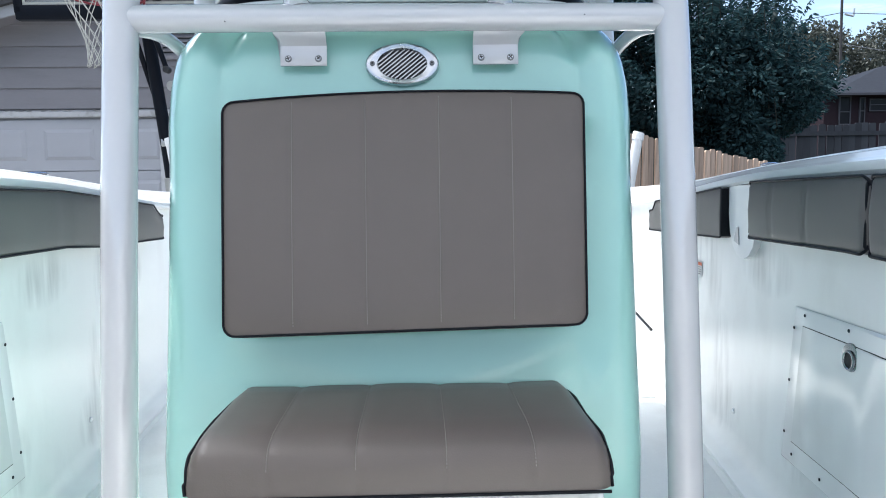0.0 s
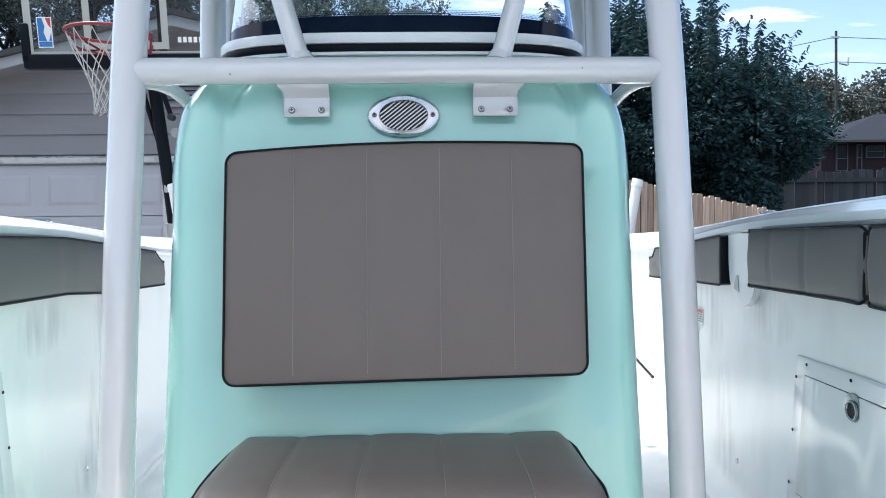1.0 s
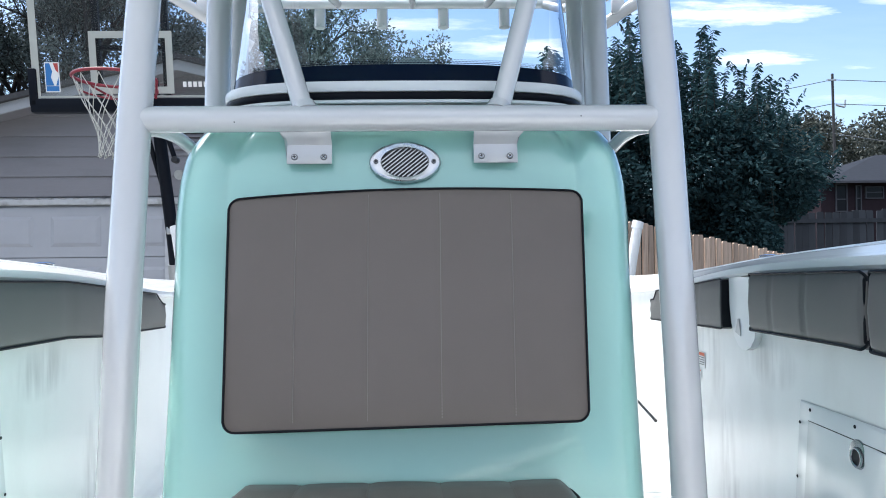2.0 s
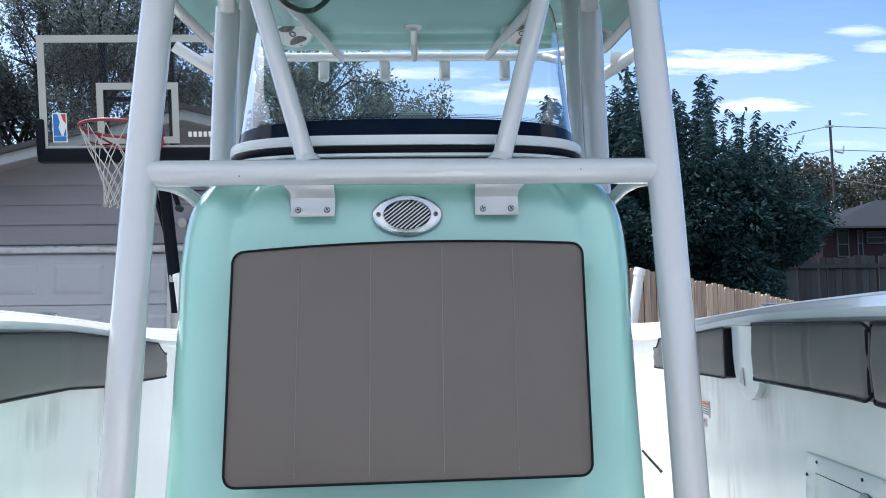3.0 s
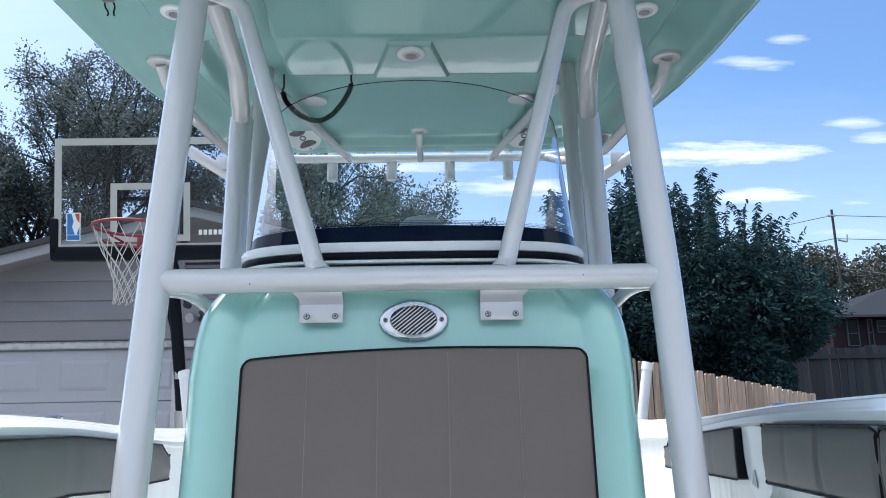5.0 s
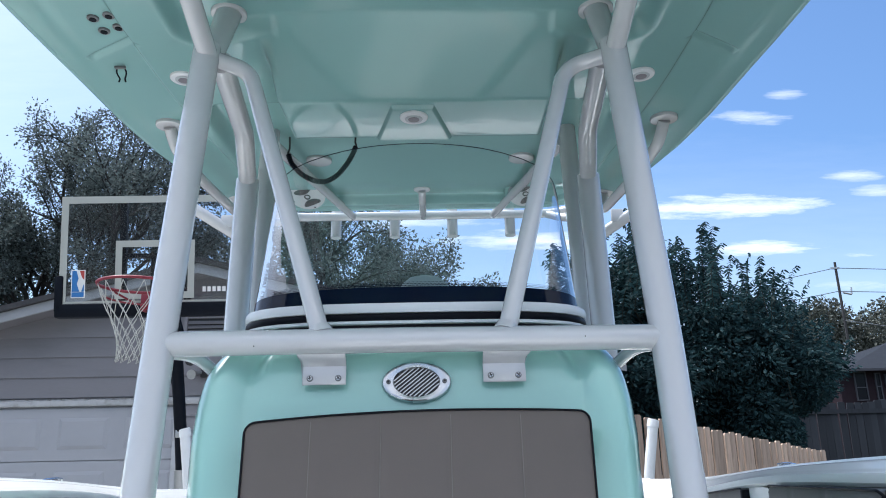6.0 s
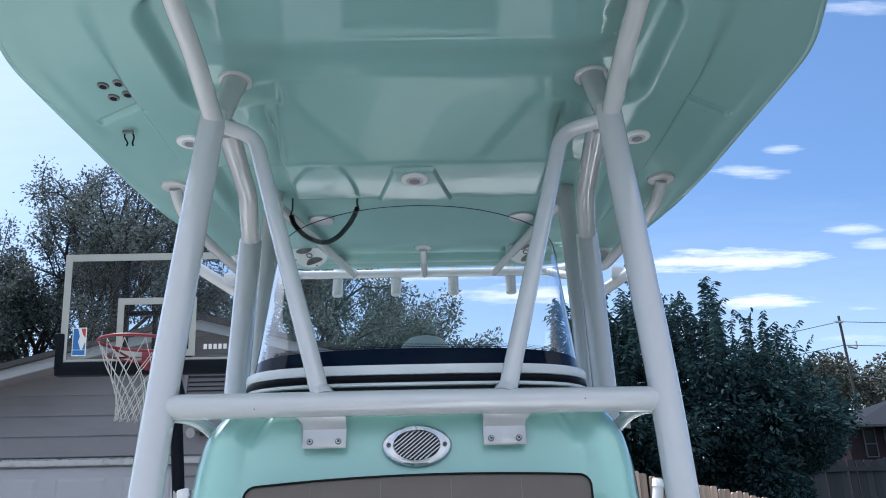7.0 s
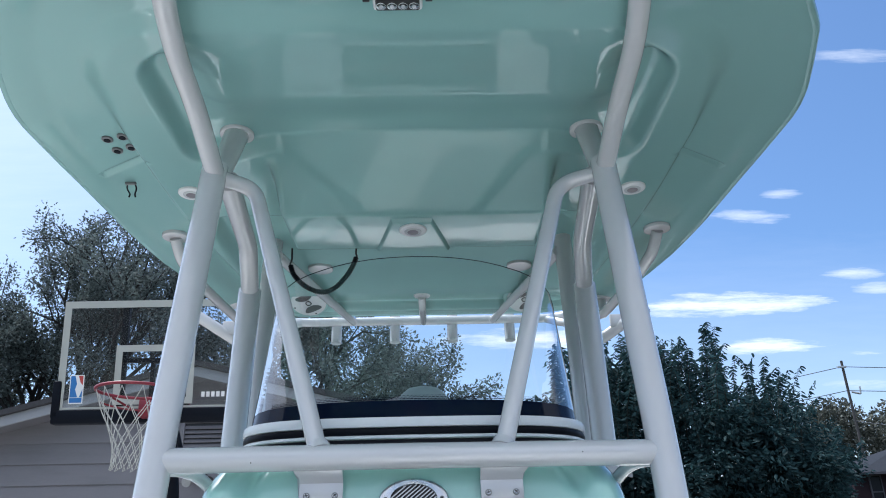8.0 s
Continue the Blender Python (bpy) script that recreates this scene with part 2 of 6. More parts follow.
M = {
    "seafoam": material("seafoam_gelcoat", (0.345, 0.622, 0.560), 0.11, vary=0.015, grain=3.0, rough_vary=0.02, dirt_scale=1.5, coat=0.75, bump=0.03, bump_scale=5.0),
    "white_gel": material("white_gelcoat", (0.89, 0.905, 0.89), 0.20, vary=0.012, grain=5.0, dirt=(0.66, 0.66, 0.63), dirt_amount=0.55, dirt_scale=3.2, rough_vary=0.08),
    "liner_gel": material("stained_liner_gelcoat", (0.90, 0.91, 0.89), 0.22, vary=0.012, grain=5.0, dirt=(0.60, 0.59, 0.56), dirt_amount=0.42, dirt_scale=3.4, stretch=(1, 1, 0.55), rough_vary=0.08),
    "cap_gel": material("white_cap_gelcoat", (0.925, 0.925, 0.915), 0.10, vary=0.015, grain=4.0, rough_vary=0.05, spec=0.22, bump=0.015, bump_scale=3.0),
    "deck": material("nonskid_deck", (0.83, 0.84, 0.83), 0.55, vary=0.05, grain=160.0, bump=0.5, bump_scale=260.0, dirt=(0.5, 0.5, 0.48), dirt_amount=0.5, dirt_scale=2.6),
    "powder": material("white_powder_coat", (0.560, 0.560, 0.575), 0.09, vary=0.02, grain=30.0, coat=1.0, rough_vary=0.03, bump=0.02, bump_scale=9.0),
    "vinyl": material("taupe_vinyl", (0.120, 0.101, 0.091), 0.38, vary=0.05, grain=14.0, bump=0.12, bump_scale=420.0, rough_vary=0.06, dirt_scale=4.0, spec=0.35),
    "vinyl_grey": material("grey_vinyl", (0.134, 0.129, 0.124), 0.45, vary=0.05, grain=14.0, bump=0.12, bump_scale=420.0, spec=0.35),
    "piping": material("black_piping", (0.006, 0.007, 0.010), 0.5, vary=0.2, grain=200.0, spec=0.15),
    "thread": material("pale_thread", (0.25, 0.23, 0.21), 0.8),
    "worn_steel": material("scuffed_stainless", (0.56, 0.57, 0.59), 0.27, metal=1.0, vary=0.30, grain=38.0, rough_vary=0.14, bump=0.10, bump_scale=70.0),
    "chrome": material("stainless_steel", (0.72, 0.73, 0.74), 0.12, metal=1.0, vary=0.06, grain=50.0, rough_vary=0.08),
    "black": material("black_plastic", (0.012, 0.012, 0.014), 0.4, vary=0.2, grain=90.0),
    "black_steel": material("black_steel", (0.004, 0.006, 0.011), 0.5, vary=0.2, grain=40.0, bump=0.05, spec=0.12),
    "rubber": material("black_rubber", (0.003, 0.004, 0.008), 0.45, vary=0.1, spec=0.12),
    "white_trim": material("white_trim", (0.78, 0.79, 0.80), 0.25, vary=0.02, grain=20.0),
    "frit": material("dark_frit", (0.003, 0.007, 0.022), 0.10, spec=0.18),
    "pod": material("pale_grey_plastic", (0.42, 0.46, 0.47), 0.45, vary=0.05),
    "pvc": material("white_pvc", (0.78, 0.79, 0.80), 0.35, vary=0.03, dirt=(0.5, 0.5, 0.47), dirt_amount=0.4, dirt_scale=9.0),
    "galv": material("galvanised_steel", (0.45, 0.46, 0.47), 0.4, metal=0.8, vary=0.12, grain=30.0),
    "lens": material("lamp_lens", (0.50, 0.52, 0.54), 0.15, vary=0.1, grain=90.0),
    "lamp_dark": material("lamp_reflector", (0.20, 0.18, 0.20), 0.25, vary=0.2, grain=60.0),
    "siding": material("grey_painted_siding", (0.218, 0.212, 0.232), 0.6, vary=0.06, grain=18.0, stretch=(1, 1, 6), bump=0.15, bump_scale=90.0, dirt=(0.14, 0.14, 0.15), dirt_amount=0.4, dirt_scale=1.6, spread=0.05),
    "door_paint": material("pale_grey_door_paint", (0.37, 0.38, 0.415), 0.5, vary=0.04, grain=10.0, dirt=(0.26, 0.27, 0.29), dirt_amount=0.4, dirt_scale=2.0, bump=0.06, bump_scale=60.0),
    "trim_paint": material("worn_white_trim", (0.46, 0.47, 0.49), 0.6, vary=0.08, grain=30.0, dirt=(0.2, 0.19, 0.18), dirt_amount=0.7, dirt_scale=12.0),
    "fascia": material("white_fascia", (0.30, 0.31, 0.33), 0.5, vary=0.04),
    "shingle": material("dark_shingles", (0.040, 0.040, 0.044), 0.9, vary=0.3, grain=40.0, bump=0.6, bump_scale=70.0, spread=0.2),
    "cedar": material("new_cedar", (0.48, 0.35, 0.27), 0.7, vary=0.42, grain=30.0, dirt=(0.15, 0.085, 0.055), dirt_amount=0.7, dirt_scale=17.0, stretch=(1, 1, 0.12), bump=0.2, bump_scale=60.0, spread=0.32),
    "old_wood": material("weathered_fence", (0.054, 0.059, 0.070), 0.9, spec=0.1, vary=0.25, grain=14.0, stretch=(1, 1, 0.1), bump=0.3, bump_scale=60.0, spread=0.25),
    "pole_wood": material("utility_pole_wood", (0.050, 0.048, 0.050), 0.85, vary=0.2, grain=12.0, stretch=(1, 1, 0.1)),
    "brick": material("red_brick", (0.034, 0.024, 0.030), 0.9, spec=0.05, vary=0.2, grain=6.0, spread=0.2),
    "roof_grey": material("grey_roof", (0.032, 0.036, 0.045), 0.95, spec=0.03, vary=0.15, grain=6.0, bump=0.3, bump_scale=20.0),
    "concrete": material("driveway_concrete", (0.36, 0.352, 0.335), 0.85, vary=0.1, grain=30.0, bump=0.2, bump_scale=80.0, dirt=(0.2, 0.19, 0.18), dirt_amount=0.5, dirt_scale=0.8),
    "soil": material("lawn_soil", (0.05, 0.055, 0.038), 0.95, vary=0.4, grain=9.0, bump=0.5, bump_scale=30.0),
    "bark": material("oak_bark", (0.028, 0.027, 0.027), 0.9, vary=0.3, grain=14.0, stretch=(1, 1, 0.25), bump=0.8, bump_scale=22.0),
    "rim": material("red_rim_paint", (0.20, 0.010, 0.025), 0.4, vary=0.1, dirt=(0.12, 0.02, 0.02), dirt_amount=0.4, dirt_scale=30.0),
    "net": material("white_net_cord", (0.44, 0.44, 0.41), 0.8, vary=0.1),
    "board_white": material("backboard_white", (0.40, 0.41, 0.38), 0.4, vary=0.03),
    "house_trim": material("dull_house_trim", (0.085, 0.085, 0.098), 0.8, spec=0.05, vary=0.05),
    "logo_blue": material("logo_blue", (0.03, 0.16, 0.42), 0.4), "logo_red": material("logo_red", (0.45, 0.06, 0.05), 0.4),
    "orange": material("label_orange", (0.65, 0.13, 0.05), 0.5), "label": material("label_white", (0.75, 0.75, 0.74), 0.5), "ink": material("label_ink", (0.12, 0.12, 0.12), 0.6),
    "wire": material("power_line", (0.10, 0.11, 0.13), 0.6),
    "windscreen": glass("clear_acrylic", (0.93, 0.965, 0.975), mirror=3.0),
    "board_glass": glass("backboard_acrylic", (0.90, 0.92, 0.93), 0.02, haze=0.014, mirror=0.9),
    "window": material("dark_window_glass", (0.012, 0.012, 0.016), 0.2, spec=0.12),
    "dull_steel": material("dull_steel", (0.16, 0.165, 0.17), 0.35, metal=0.5, vary=0.15, grain=60.0),
    # console seafoam made darker: the hardtop's shade is put into the colour
    "shaded_seafoam": material("shaded_seafoam_gelcoat", (0.238, 0.418, 0.402), 0.03, vary=0.015, grain=3.0, spec=0.5, bump=0.08, bump_scale=6.0),
    "slat_steel": material("brushed_steel", (0.42, 0.43, 0.44), 0.24, metal=1.0, vary=0.10, grain=80.0),
    "stem": material("dark_green_stems", (0.012, 0.018, 0.014), 0.8, vary=0.2),
}


def leaf_material(name, base, spread, through_light=0.2, gloss=0.25):
    """Leaves: dull gloss, a little light through the blade, tone that changes from leaf to leaf."""
    mat = bpy.data.materials.new(name)
    mat.use_nodes = True
    nt = mat.node_tree
    bs = nt.nodes["Principled BSDF"]
    N, Lk = nt.nodes.new, nt.links.new
    geo, hs, rng, mx, tl = (N(k) for k in ("ShaderNodeNewGeometry", "ShaderNodeHueSaturation", "ShaderNodeMapRange", "ShaderNodeMixShader", "ShaderNodeBsdfTranslucent"))
    rng.inputs["To Min"].default_value, rng.inputs["To Max"].default_value = 1 - spread, 1 + spread
    Lk(geo.outputs["Random Per Island"], rng.inputs["Value"])
    Lk(rng.outputs[0], hs.inputs["Value"])
    hs.inputs["Color"].default_value = (*base, 1)
    Lk(hs.outputs[0], bs.inputs["Base Color"])
    Lk(hs.outputs[0], tl.inputs["Color"])
    bs.inputs["Roughness"].default_value = 0.55
    bs.inputs["Specular IOR Level"].default_value = gloss
    mx.inputs["Fac"].default_value = through_light
    Lk(bs.outputs[0], mx.inputs[1])
    Lk(tl.outputs[0], mx.inputs[2])
    Lk(mx.outputs[0], nt.nodes["Material Output"].inputs["Surface"])
    return mat


M["oak_leaf"] = leaf_material("oak_leaves", (0.098, 0.124, 0.124), 0.6, 0.42, gloss=0.15)
M["shrub_leaf"] = leaf_material("broad_green_leaves", (0.026, 0.060, 0.066), 0.55, 0.36, gloss=0.12)
M["far_leaf"] = leaf_material("far_foliage", (0.082, 0.092, 0.080), 0.4)


def add_stains(mat, spots, colour, amount):
    """Old drips and scuffs: soft-edged marks round given places on the boat sides, broken up by fine upright streaks."""
    nt = mat.node_tree
    bs = nt.nodes["Principled BSDF"]
    N, Lk = nt.nodes.new, nt.links.new
    source = bs.inputs["Base Color"].links[0].from_socket
    tc, sep, mp, nz = (N(k) for k in ("ShaderNodeTexCoord", "ShaderNodeSeparateXYZ", "ShaderNodeMapping", "ShaderNodeTexNoise"))
    Lk(tc.outputs["Object"], sep.inputs[0])
    mp.inputs["Scale"].default_value = (6, 26, 4)
    Lk(tc.outputs["Object"], mp.inputs["Vector"])
    Lk(mp.outputs[0], nz.inputs["Vector"])
    nz.inputs["Scale"].default_value, nz.inputs["Detail"].default_value = 1.0, 6.0

    def op(kind, a, b):
        m = N("ShaderNodeMath")
        m.operation = kind
        for k, v in enumerate((a, b)):
            if isinstance(v, (int, float)):
                m.inputs[k].default_value = v
            else:
                Lk(v, m.inputs[k])
        return m.outputs[0]

    total = None
    for y, z, ry, rz in spots:
        dy = op("DIVIDE", op("SUBTRACT", sep.outputs["Y"], y), ry)
        dz = op("DIVIDE", op("SUBTRACT", sep.outputs["Z"], z), rz)
        m = op("SUBTRACT", 1.0, op("ADD", op("MULTIPLY", dy, dy), op("MULTIPLY", dz, dz)))
        m.node.use_clamp = True
        total = m if total is None else op("MAXIMUM", total, m)
    streak = op("MULTIPLY", op("SUBTRACT", nz.outputs["Fac"], 0.36), 3.2)
    streak.node.use_clamp = True
    mx = N("ShaderNodeMix")
    mx.data_type = "RGBA"
    Lk(op("MULTIPLY", op("MULTIPLY", total, streak), amount), mx.inputs["Factor"])
    Lk(source, mx.inputs["A"])
    mx.inputs["B"].default_value = (*colour, 1)
    Lk(mx.outputs["Result"], bs.inputs["Base Color"])


# places along and up the boat side, from the hull's own origin
add_stains(M["liner_gel"], ((1.10, 1.06, 0.16, 0.10), (1.02, 0.99, 0.09, 0.13), (0.93, 0.74, 0.10, 0.17), (0.88, 0.60, 0.16, 0.10), (0.55, 1.08, 0.22, 0.08), (1.36, 1.02, 0.10, 0.10), (0.30, 0.66, 0.10, 0.10)), (0.42, 0.42, 0.41), 0.58)


# ---- building helpers ----
def part(name, bm, mat, parent=None, label="", smooth=True):
    """Links a bmesh as one mesh object under a thing or a part."""
    me = bpy.data.meshes.new(name)
    bm.to_mesh(me)
    bm.free()
    if smooth:
        me.shade_smooth()
        me.set_sharp_from_angle(angle=radians(38))
    me.materials.append(M[mat] if isinstance(mat, str) else mat)
    ob = new(name, me)
    if parent is not None:
        ob.parent = parent
    return tagged(ob, label) if label else ob


def thing(name, label, category, group="", kind="", at=(0, 0, 0)):
    """An Empty at the base of a thing; its parts are built in world metres less this place."""
    ob = new(name)
    ob.empty_display_size = 0.1
    ob.location = at
    return tagged(ob, label, category, group, kind)


def shared(name, me, parent, m, label=""):
    """One more object on a mesh that alike pieces share."""
    ob = new(name, me)
    ob.parent = parent
    ob.matrix_basis = m
    return tagged(ob, label) if label else ob


def mesh_of(bm, mat, smooth=False):
    me = bpy.data.meshes.new("piece")
    bm.to_mesh(me)
    bm.free()
    if smooth:
        me.shade_smooth()
        me.set_sharp_from_angle(angle=radians(38))
    me.materials.append(M[mat])
    return me


def box(lo, hi, bevel=0.0, segs=2, bm=None):
    bm = bm or bmesh.new()
    lo, hi = Vector(lo), Vector(hi)
    res = bmesh.ops.create_cube(bm, size=1.0)
    verts = res["verts"]
    for v in verts:
        v.co = Vector(((v.co.x + 0.5) * (hi.x - lo.x) + lo.x, (v.co.y + 0.5) * (hi.y - lo.y) + lo.y, (v.co.z + 0.5) * (hi.z - lo.z) + lo.z))
    if bevel:
        edges = list({e for v in verts for e in v.link_edges})
        bmesh.ops.bevel(bm, geom=edges, offset=bevel, segments=segs, profile=0.5, affect="EDGES")
    return bm


def rounded(points, radius, steps=6):
    """A polyline with its corners turned into arcs."""
    pts = [Vector(p) for p in points]
    out = [pts[0]]
    for a, b, c in zip(pts, pts[1:], pts[2:]):
        u, v = (a - b), (c - b)
        r = min(radius, u.length * 0.45, v.length * 0.45)
        p, q = b + u.normalized() * r, b + v.normalized() * r
        for k in range(steps + 1):
            t = k / steps
            out.append((1 - t) ** 2 * p + 2 * t * (1 - t) * b + t * t * q)
    out.append(pts[-1])
    return out


def tube(points, radius, bend=0.0, segs=18, bm=None, radii=None, cap=True):
    """A round pipe along a polyline."""
    bm = bm or bmesh.new()
    pts = rounded(points, bend) if bend else [Vector(p) for p in points]
    rings = []
    up = None
    for k, p in enumerate(pts):
        d = ((pts[min(k + 1, len(pts) - 1)] - p).normalized() + (p - pts[max(k - 1, 0)]).normalized()).normalized()
        if up is None:
            up = d.orthogonal().normalized()
        up = (up - d * up.dot(d)).normalized()
        side = d.cross(up)
        r = radius if radii is None else radii[0] + (radii[1] - radii[0]) * k / (len(pts) - 1)
        rings.append([bm.verts.new(p + r * (math.cos(a) * up + math.sin(a) * side)) for a in (2 * math.pi * j / segs for j in range(segs))])
    for r0, r1 in zip(rings, rings[1:]):
        for j in range(segs):
            bm.faces.new((r0[j], r0[(j + 1) % segs], r1[(j + 1) % segs], r1[j]))
    if cap:
        bm.faces.new(rings[0][::-1])
        bm.faces.new(rings[-1])
    return bm


def grid(rows, bm=None, closed=False, ends=False):
    """A skin through rows of points; closed: each row is a ring; ends: first and last rings are filled."""
    bm = bm or bmesh.new()
    vs = [[bm.verts.new(p) for p in row] for row in rows]
    n = len(vs[0])
    for a, b in zip(vs, vs[1:]):
        for j in range(n if closed else n - 1):
            bm.faces.new((a[j], a[(j + 1) % n], b[(j + 1) % n], b[j]))
    if ends:
        bm.faces.new(vs[0][::-1])
        bm.faces.new(vs[-1])
    bmesh.ops.recalc_face_normals(bm, faces=bm.faces)
    return bm


def disc(centre, axis, radius, depth, segs=28, bevel=0.0, squash=1.0, bm=None):
    """A short round plug whose face looks along axis."""
    bm = bm or bmesh.new()
    res = bmesh.ops.create_cone(bm, cap_ends=True, segments=segs, radius1=radius, radius2=radius, depth=depth)
    if bevel:
        top = [e for v in res["verts"] for e in v.link_edges if all(w.co.z > 0 for w in e.verts)]
        bmesh.ops.bevel(bm, geom=list(set(top)), offset=bevel, segments=3, profile=0.5, affect="EDGES")
    turn = Vector(axis).to_track_quat("Z", "Y").to_matrix().to_4x4()
    bmesh.ops.transform(bm, matrix=Matrix.Translation(centre) @ turn @ Matrix.Diagonal((1, squash, 1, 1)), verts=bm.verts)
    return bm


def interp(table, t):
    xs, ys = zip(*table)
    return float(np.interp(t, xs, ys))


def smooth_step(a, b, t):
    t = min(1.0, max(0.0, (t - a) / (b - a)))
    return t * t * (3 - 2 * t)


def screw(at, axis, parent, radius=0.0055, mat="chrome", name="screw", height=0.005):
    bm = disc(Vector(at), axis, radius, height, 12, height * 0.3)
    return part(name, bm, mat, parent)


# ---- ground ----
DECK = 0.768
gx, gy = np.meshgrid(np.r_[-2500, -600, -120, np.linspace(-40, 60, 26), 160, 700, 2500], np.r_[-2500, -600, -120, np.linspace(-40, 80, 31), 200, 700, 2500])
rows = [[(float(x), float(y), -0.03 + 0.02 * noise.noise(Vector((x * 0.11, y * 0.11, 0)))) for x, y in zip(rx, ry)] for rx, ry in zip(gx, gy)]
tagged(part("ground", grid(rows), "soil"), "flat grassy yard soil reaching to the horizon", "ground", kind="structure")
tagged(part("driveway", box((-6.4, -9.0, -0.12), (1.9, 6.98, 0.015), 0.01), "concrete"), "stained grey concrete driveway in front of the garage", "driveway", kind="structure")

# ---- boat hull: liner, cap, deck, stern ----
W_IN = ((-1.45, 0.03), (-1.2, 0.2), (-0.8, 0.40), (-0.4, 0.55), (0, 0.665), (0.6, 0.79), (1.35, 0.905), (1.77, 0.955), (2.1, 0.995), (2.4, 1.025), (3.0, 1.06), (3.6, 1.09), (4.45, 1.11))
Z_TOP = ((-1.45, 1.82), (0, 1.754), (1.5, 1.702), (1.92, 1.686), (2.37, 1.664), (3.07, 1.61), (4.2, 1.568), (4.6, 1.565))
Z_LIP = ((-1.45, 1.74), (0, 1.68), (1.5, 1.642), (2.07, 1.625), (2.4, 1.602), (3.0, 1.535), (4.2, 1.465), (4.6, 1.46))
STATIONS = [float(v) for v in np.r_[np.linspace(-1.45, 1.2, 22), np.linspace(1.25, 4.45, 65)]]


def soft_at(table, y):
    """The table, with its kinks smoothed."""
    return sum(interp(table, y + d) * w for d, w in ((-0.42, 0.07), (-0.28, 0.12), (-0.14, 0.19), (0, 0.24), (0.14, 0.19), (0.28, 0.12), (0.42, 0.07)))


hull = thing("boat_hull", "white fibreglass centre-console boat hull on its trailer", "boat", at=(0, 1.5, 0.3))
HB = Vector((0, 1.5, 0.3))


def side_liner(side):
    rows = []
    for y in STATIONS:
        w, lip = soft_at(W_IN, y), soft_at(Z_LIP, y)
        pts = [(w - 0.082, DECK + 0.001), (w - 0.079, DECK + 0.009), (w - 0.072, DECK + 0.012), (w - 0.046, DECK + 0.013), (w - 0.030, DECK + 0.017), (w - 0.016, DECK + 0.028), (w - 0.006, DECK + 0.046), (w - 0.001, DECK + 0.072), (w + 0.001, 0.95), (w + 0.002, 1.1), (w + 0.004, 1.3), (w + 0.004, lip - 0.05), (w + 0.004, lip + 0.012)]
        rows.append([Vector((side * x, y, z)) - HB for x, z in pts])
    return grid(rows)


def bow_taper(y):
    return 0.10 + 0.90 * smooth_step(-1.5, -0.7, y)


def side_cap(side):
    rows = []
    for y in STATIONS:
        w, lip, top = soft_at(W_IN, y), soft_at(Z_LIP, y), soft_at(Z_TOP, y)
        h = top - lip
        pts = [(w + 0.003, lip), (w - 0.022, lip - 0.002), (w - 0.030, lip + 0.006), (w - 0.030, lip + 0.016), (w - 0.026, lip + 0.024), (w - 0.012, lip + 0.030), (w + 0.004, lip + 0.034),
               (w + 0.022, lip + 0.024 + 0.36 * h), (w + 0.044, lip + 0.008 + 0.72 * h), (w + 0.064, top - 0.007), (w + 0.069, top - 0.001), (w + 0.09, top), (w + 0.15, top - 0.002), (w + 0.185, top - 0.014), (w + 0.205, top - 0.045), (w + 0.205, top - 0.11), (w + 0.18, top - 0.125)]
        k = bow_taper(y)
        rows.append([Vector((side * max(0.0, w + (x - w) * k), y - 0.16 * (1 - k) * max(0.0, 1 - abs(x - w) * 4), z)) - HB for x, z in pts])
    return grid(rows)


def outer_side(side):
    rows = []
    for y in STATIONS:
        w, top = soft_at(W_IN, y), soft_at(Z_TOP, y)
        k = smooth_step(-1.5, 0.4, y)
        b = bow_taper(y)
        pts = [(w + 0.18 * b, top - 0.118), (w + 0.175 * b, top - 0.3), (w + 0.10 * b, 1.05), (w * k + 0.05 * k + 0.02, 0.72), (w * 0.5 * k + 0.01, 0.50 + 0.25 * (1 - k)), (0.0, 0.36 + 0.5 * (1 - k))]
        rows.append([Vector((side * x, y, z)) - HB for x, z in pts])
    return grid(rows)


for side in (1, -1):
    part("side_liner", side_liner(side), "liner_gel", hull)
    part("gunwale_cap", side_cap(side), "cap_gel", hull, "glossy white gunwale cap")
    part("outer_hull", outer_side(side), "white_gel", hull)


def deck_skin():
    rows = []
    for y in STATIONS:
        w = soft_at(W_IN, y) - 0.03
        rows.append([Vector((w * t, y, DECK)) - HB for t in np.linspace(-1, 1, 9)])
    return grid(rows)


part("deck_sole", deck_skin(), "white_gel", hull)
# raised non-skid panels with smooth gutters between them
def nonskid_panel(y0, y1, inner, side):
    rows = []
    for d, h in ((0.0, -0.003), (0.002, 0.003), (0.006, 0.005)):
        ring = [(inner + d, y0 + d), (inner + d, y1 - d)] + [(soft_at(W_IN, y) - 0.104 - d, min(max(y, y0 + d), y1 - d)) for y in np.linspace(y1, y0, 14)]
        rows.append([Vector((side * x, y, DECK + h)) - HB for x, y in ring])
    bm = grid(rows, closed=True)
    bm.verts.ensure_lookup_table()
    bm.faces.new(bm.verts[-16:])
    bmesh.ops.recalc_face_normals(bm, faces=bm.faces)
    return part("nonskid_panel", bm, "deck", hull)


for y0, y1, inner in ((-0.9, 0.58, 0.012), (0.62, 2.80, 0.47), (2.86, 4.2, 0.012)):
    nonskid_panel(y0, y1, inner, 1)
    nonskid_panel(y0, y1, inner, -1)
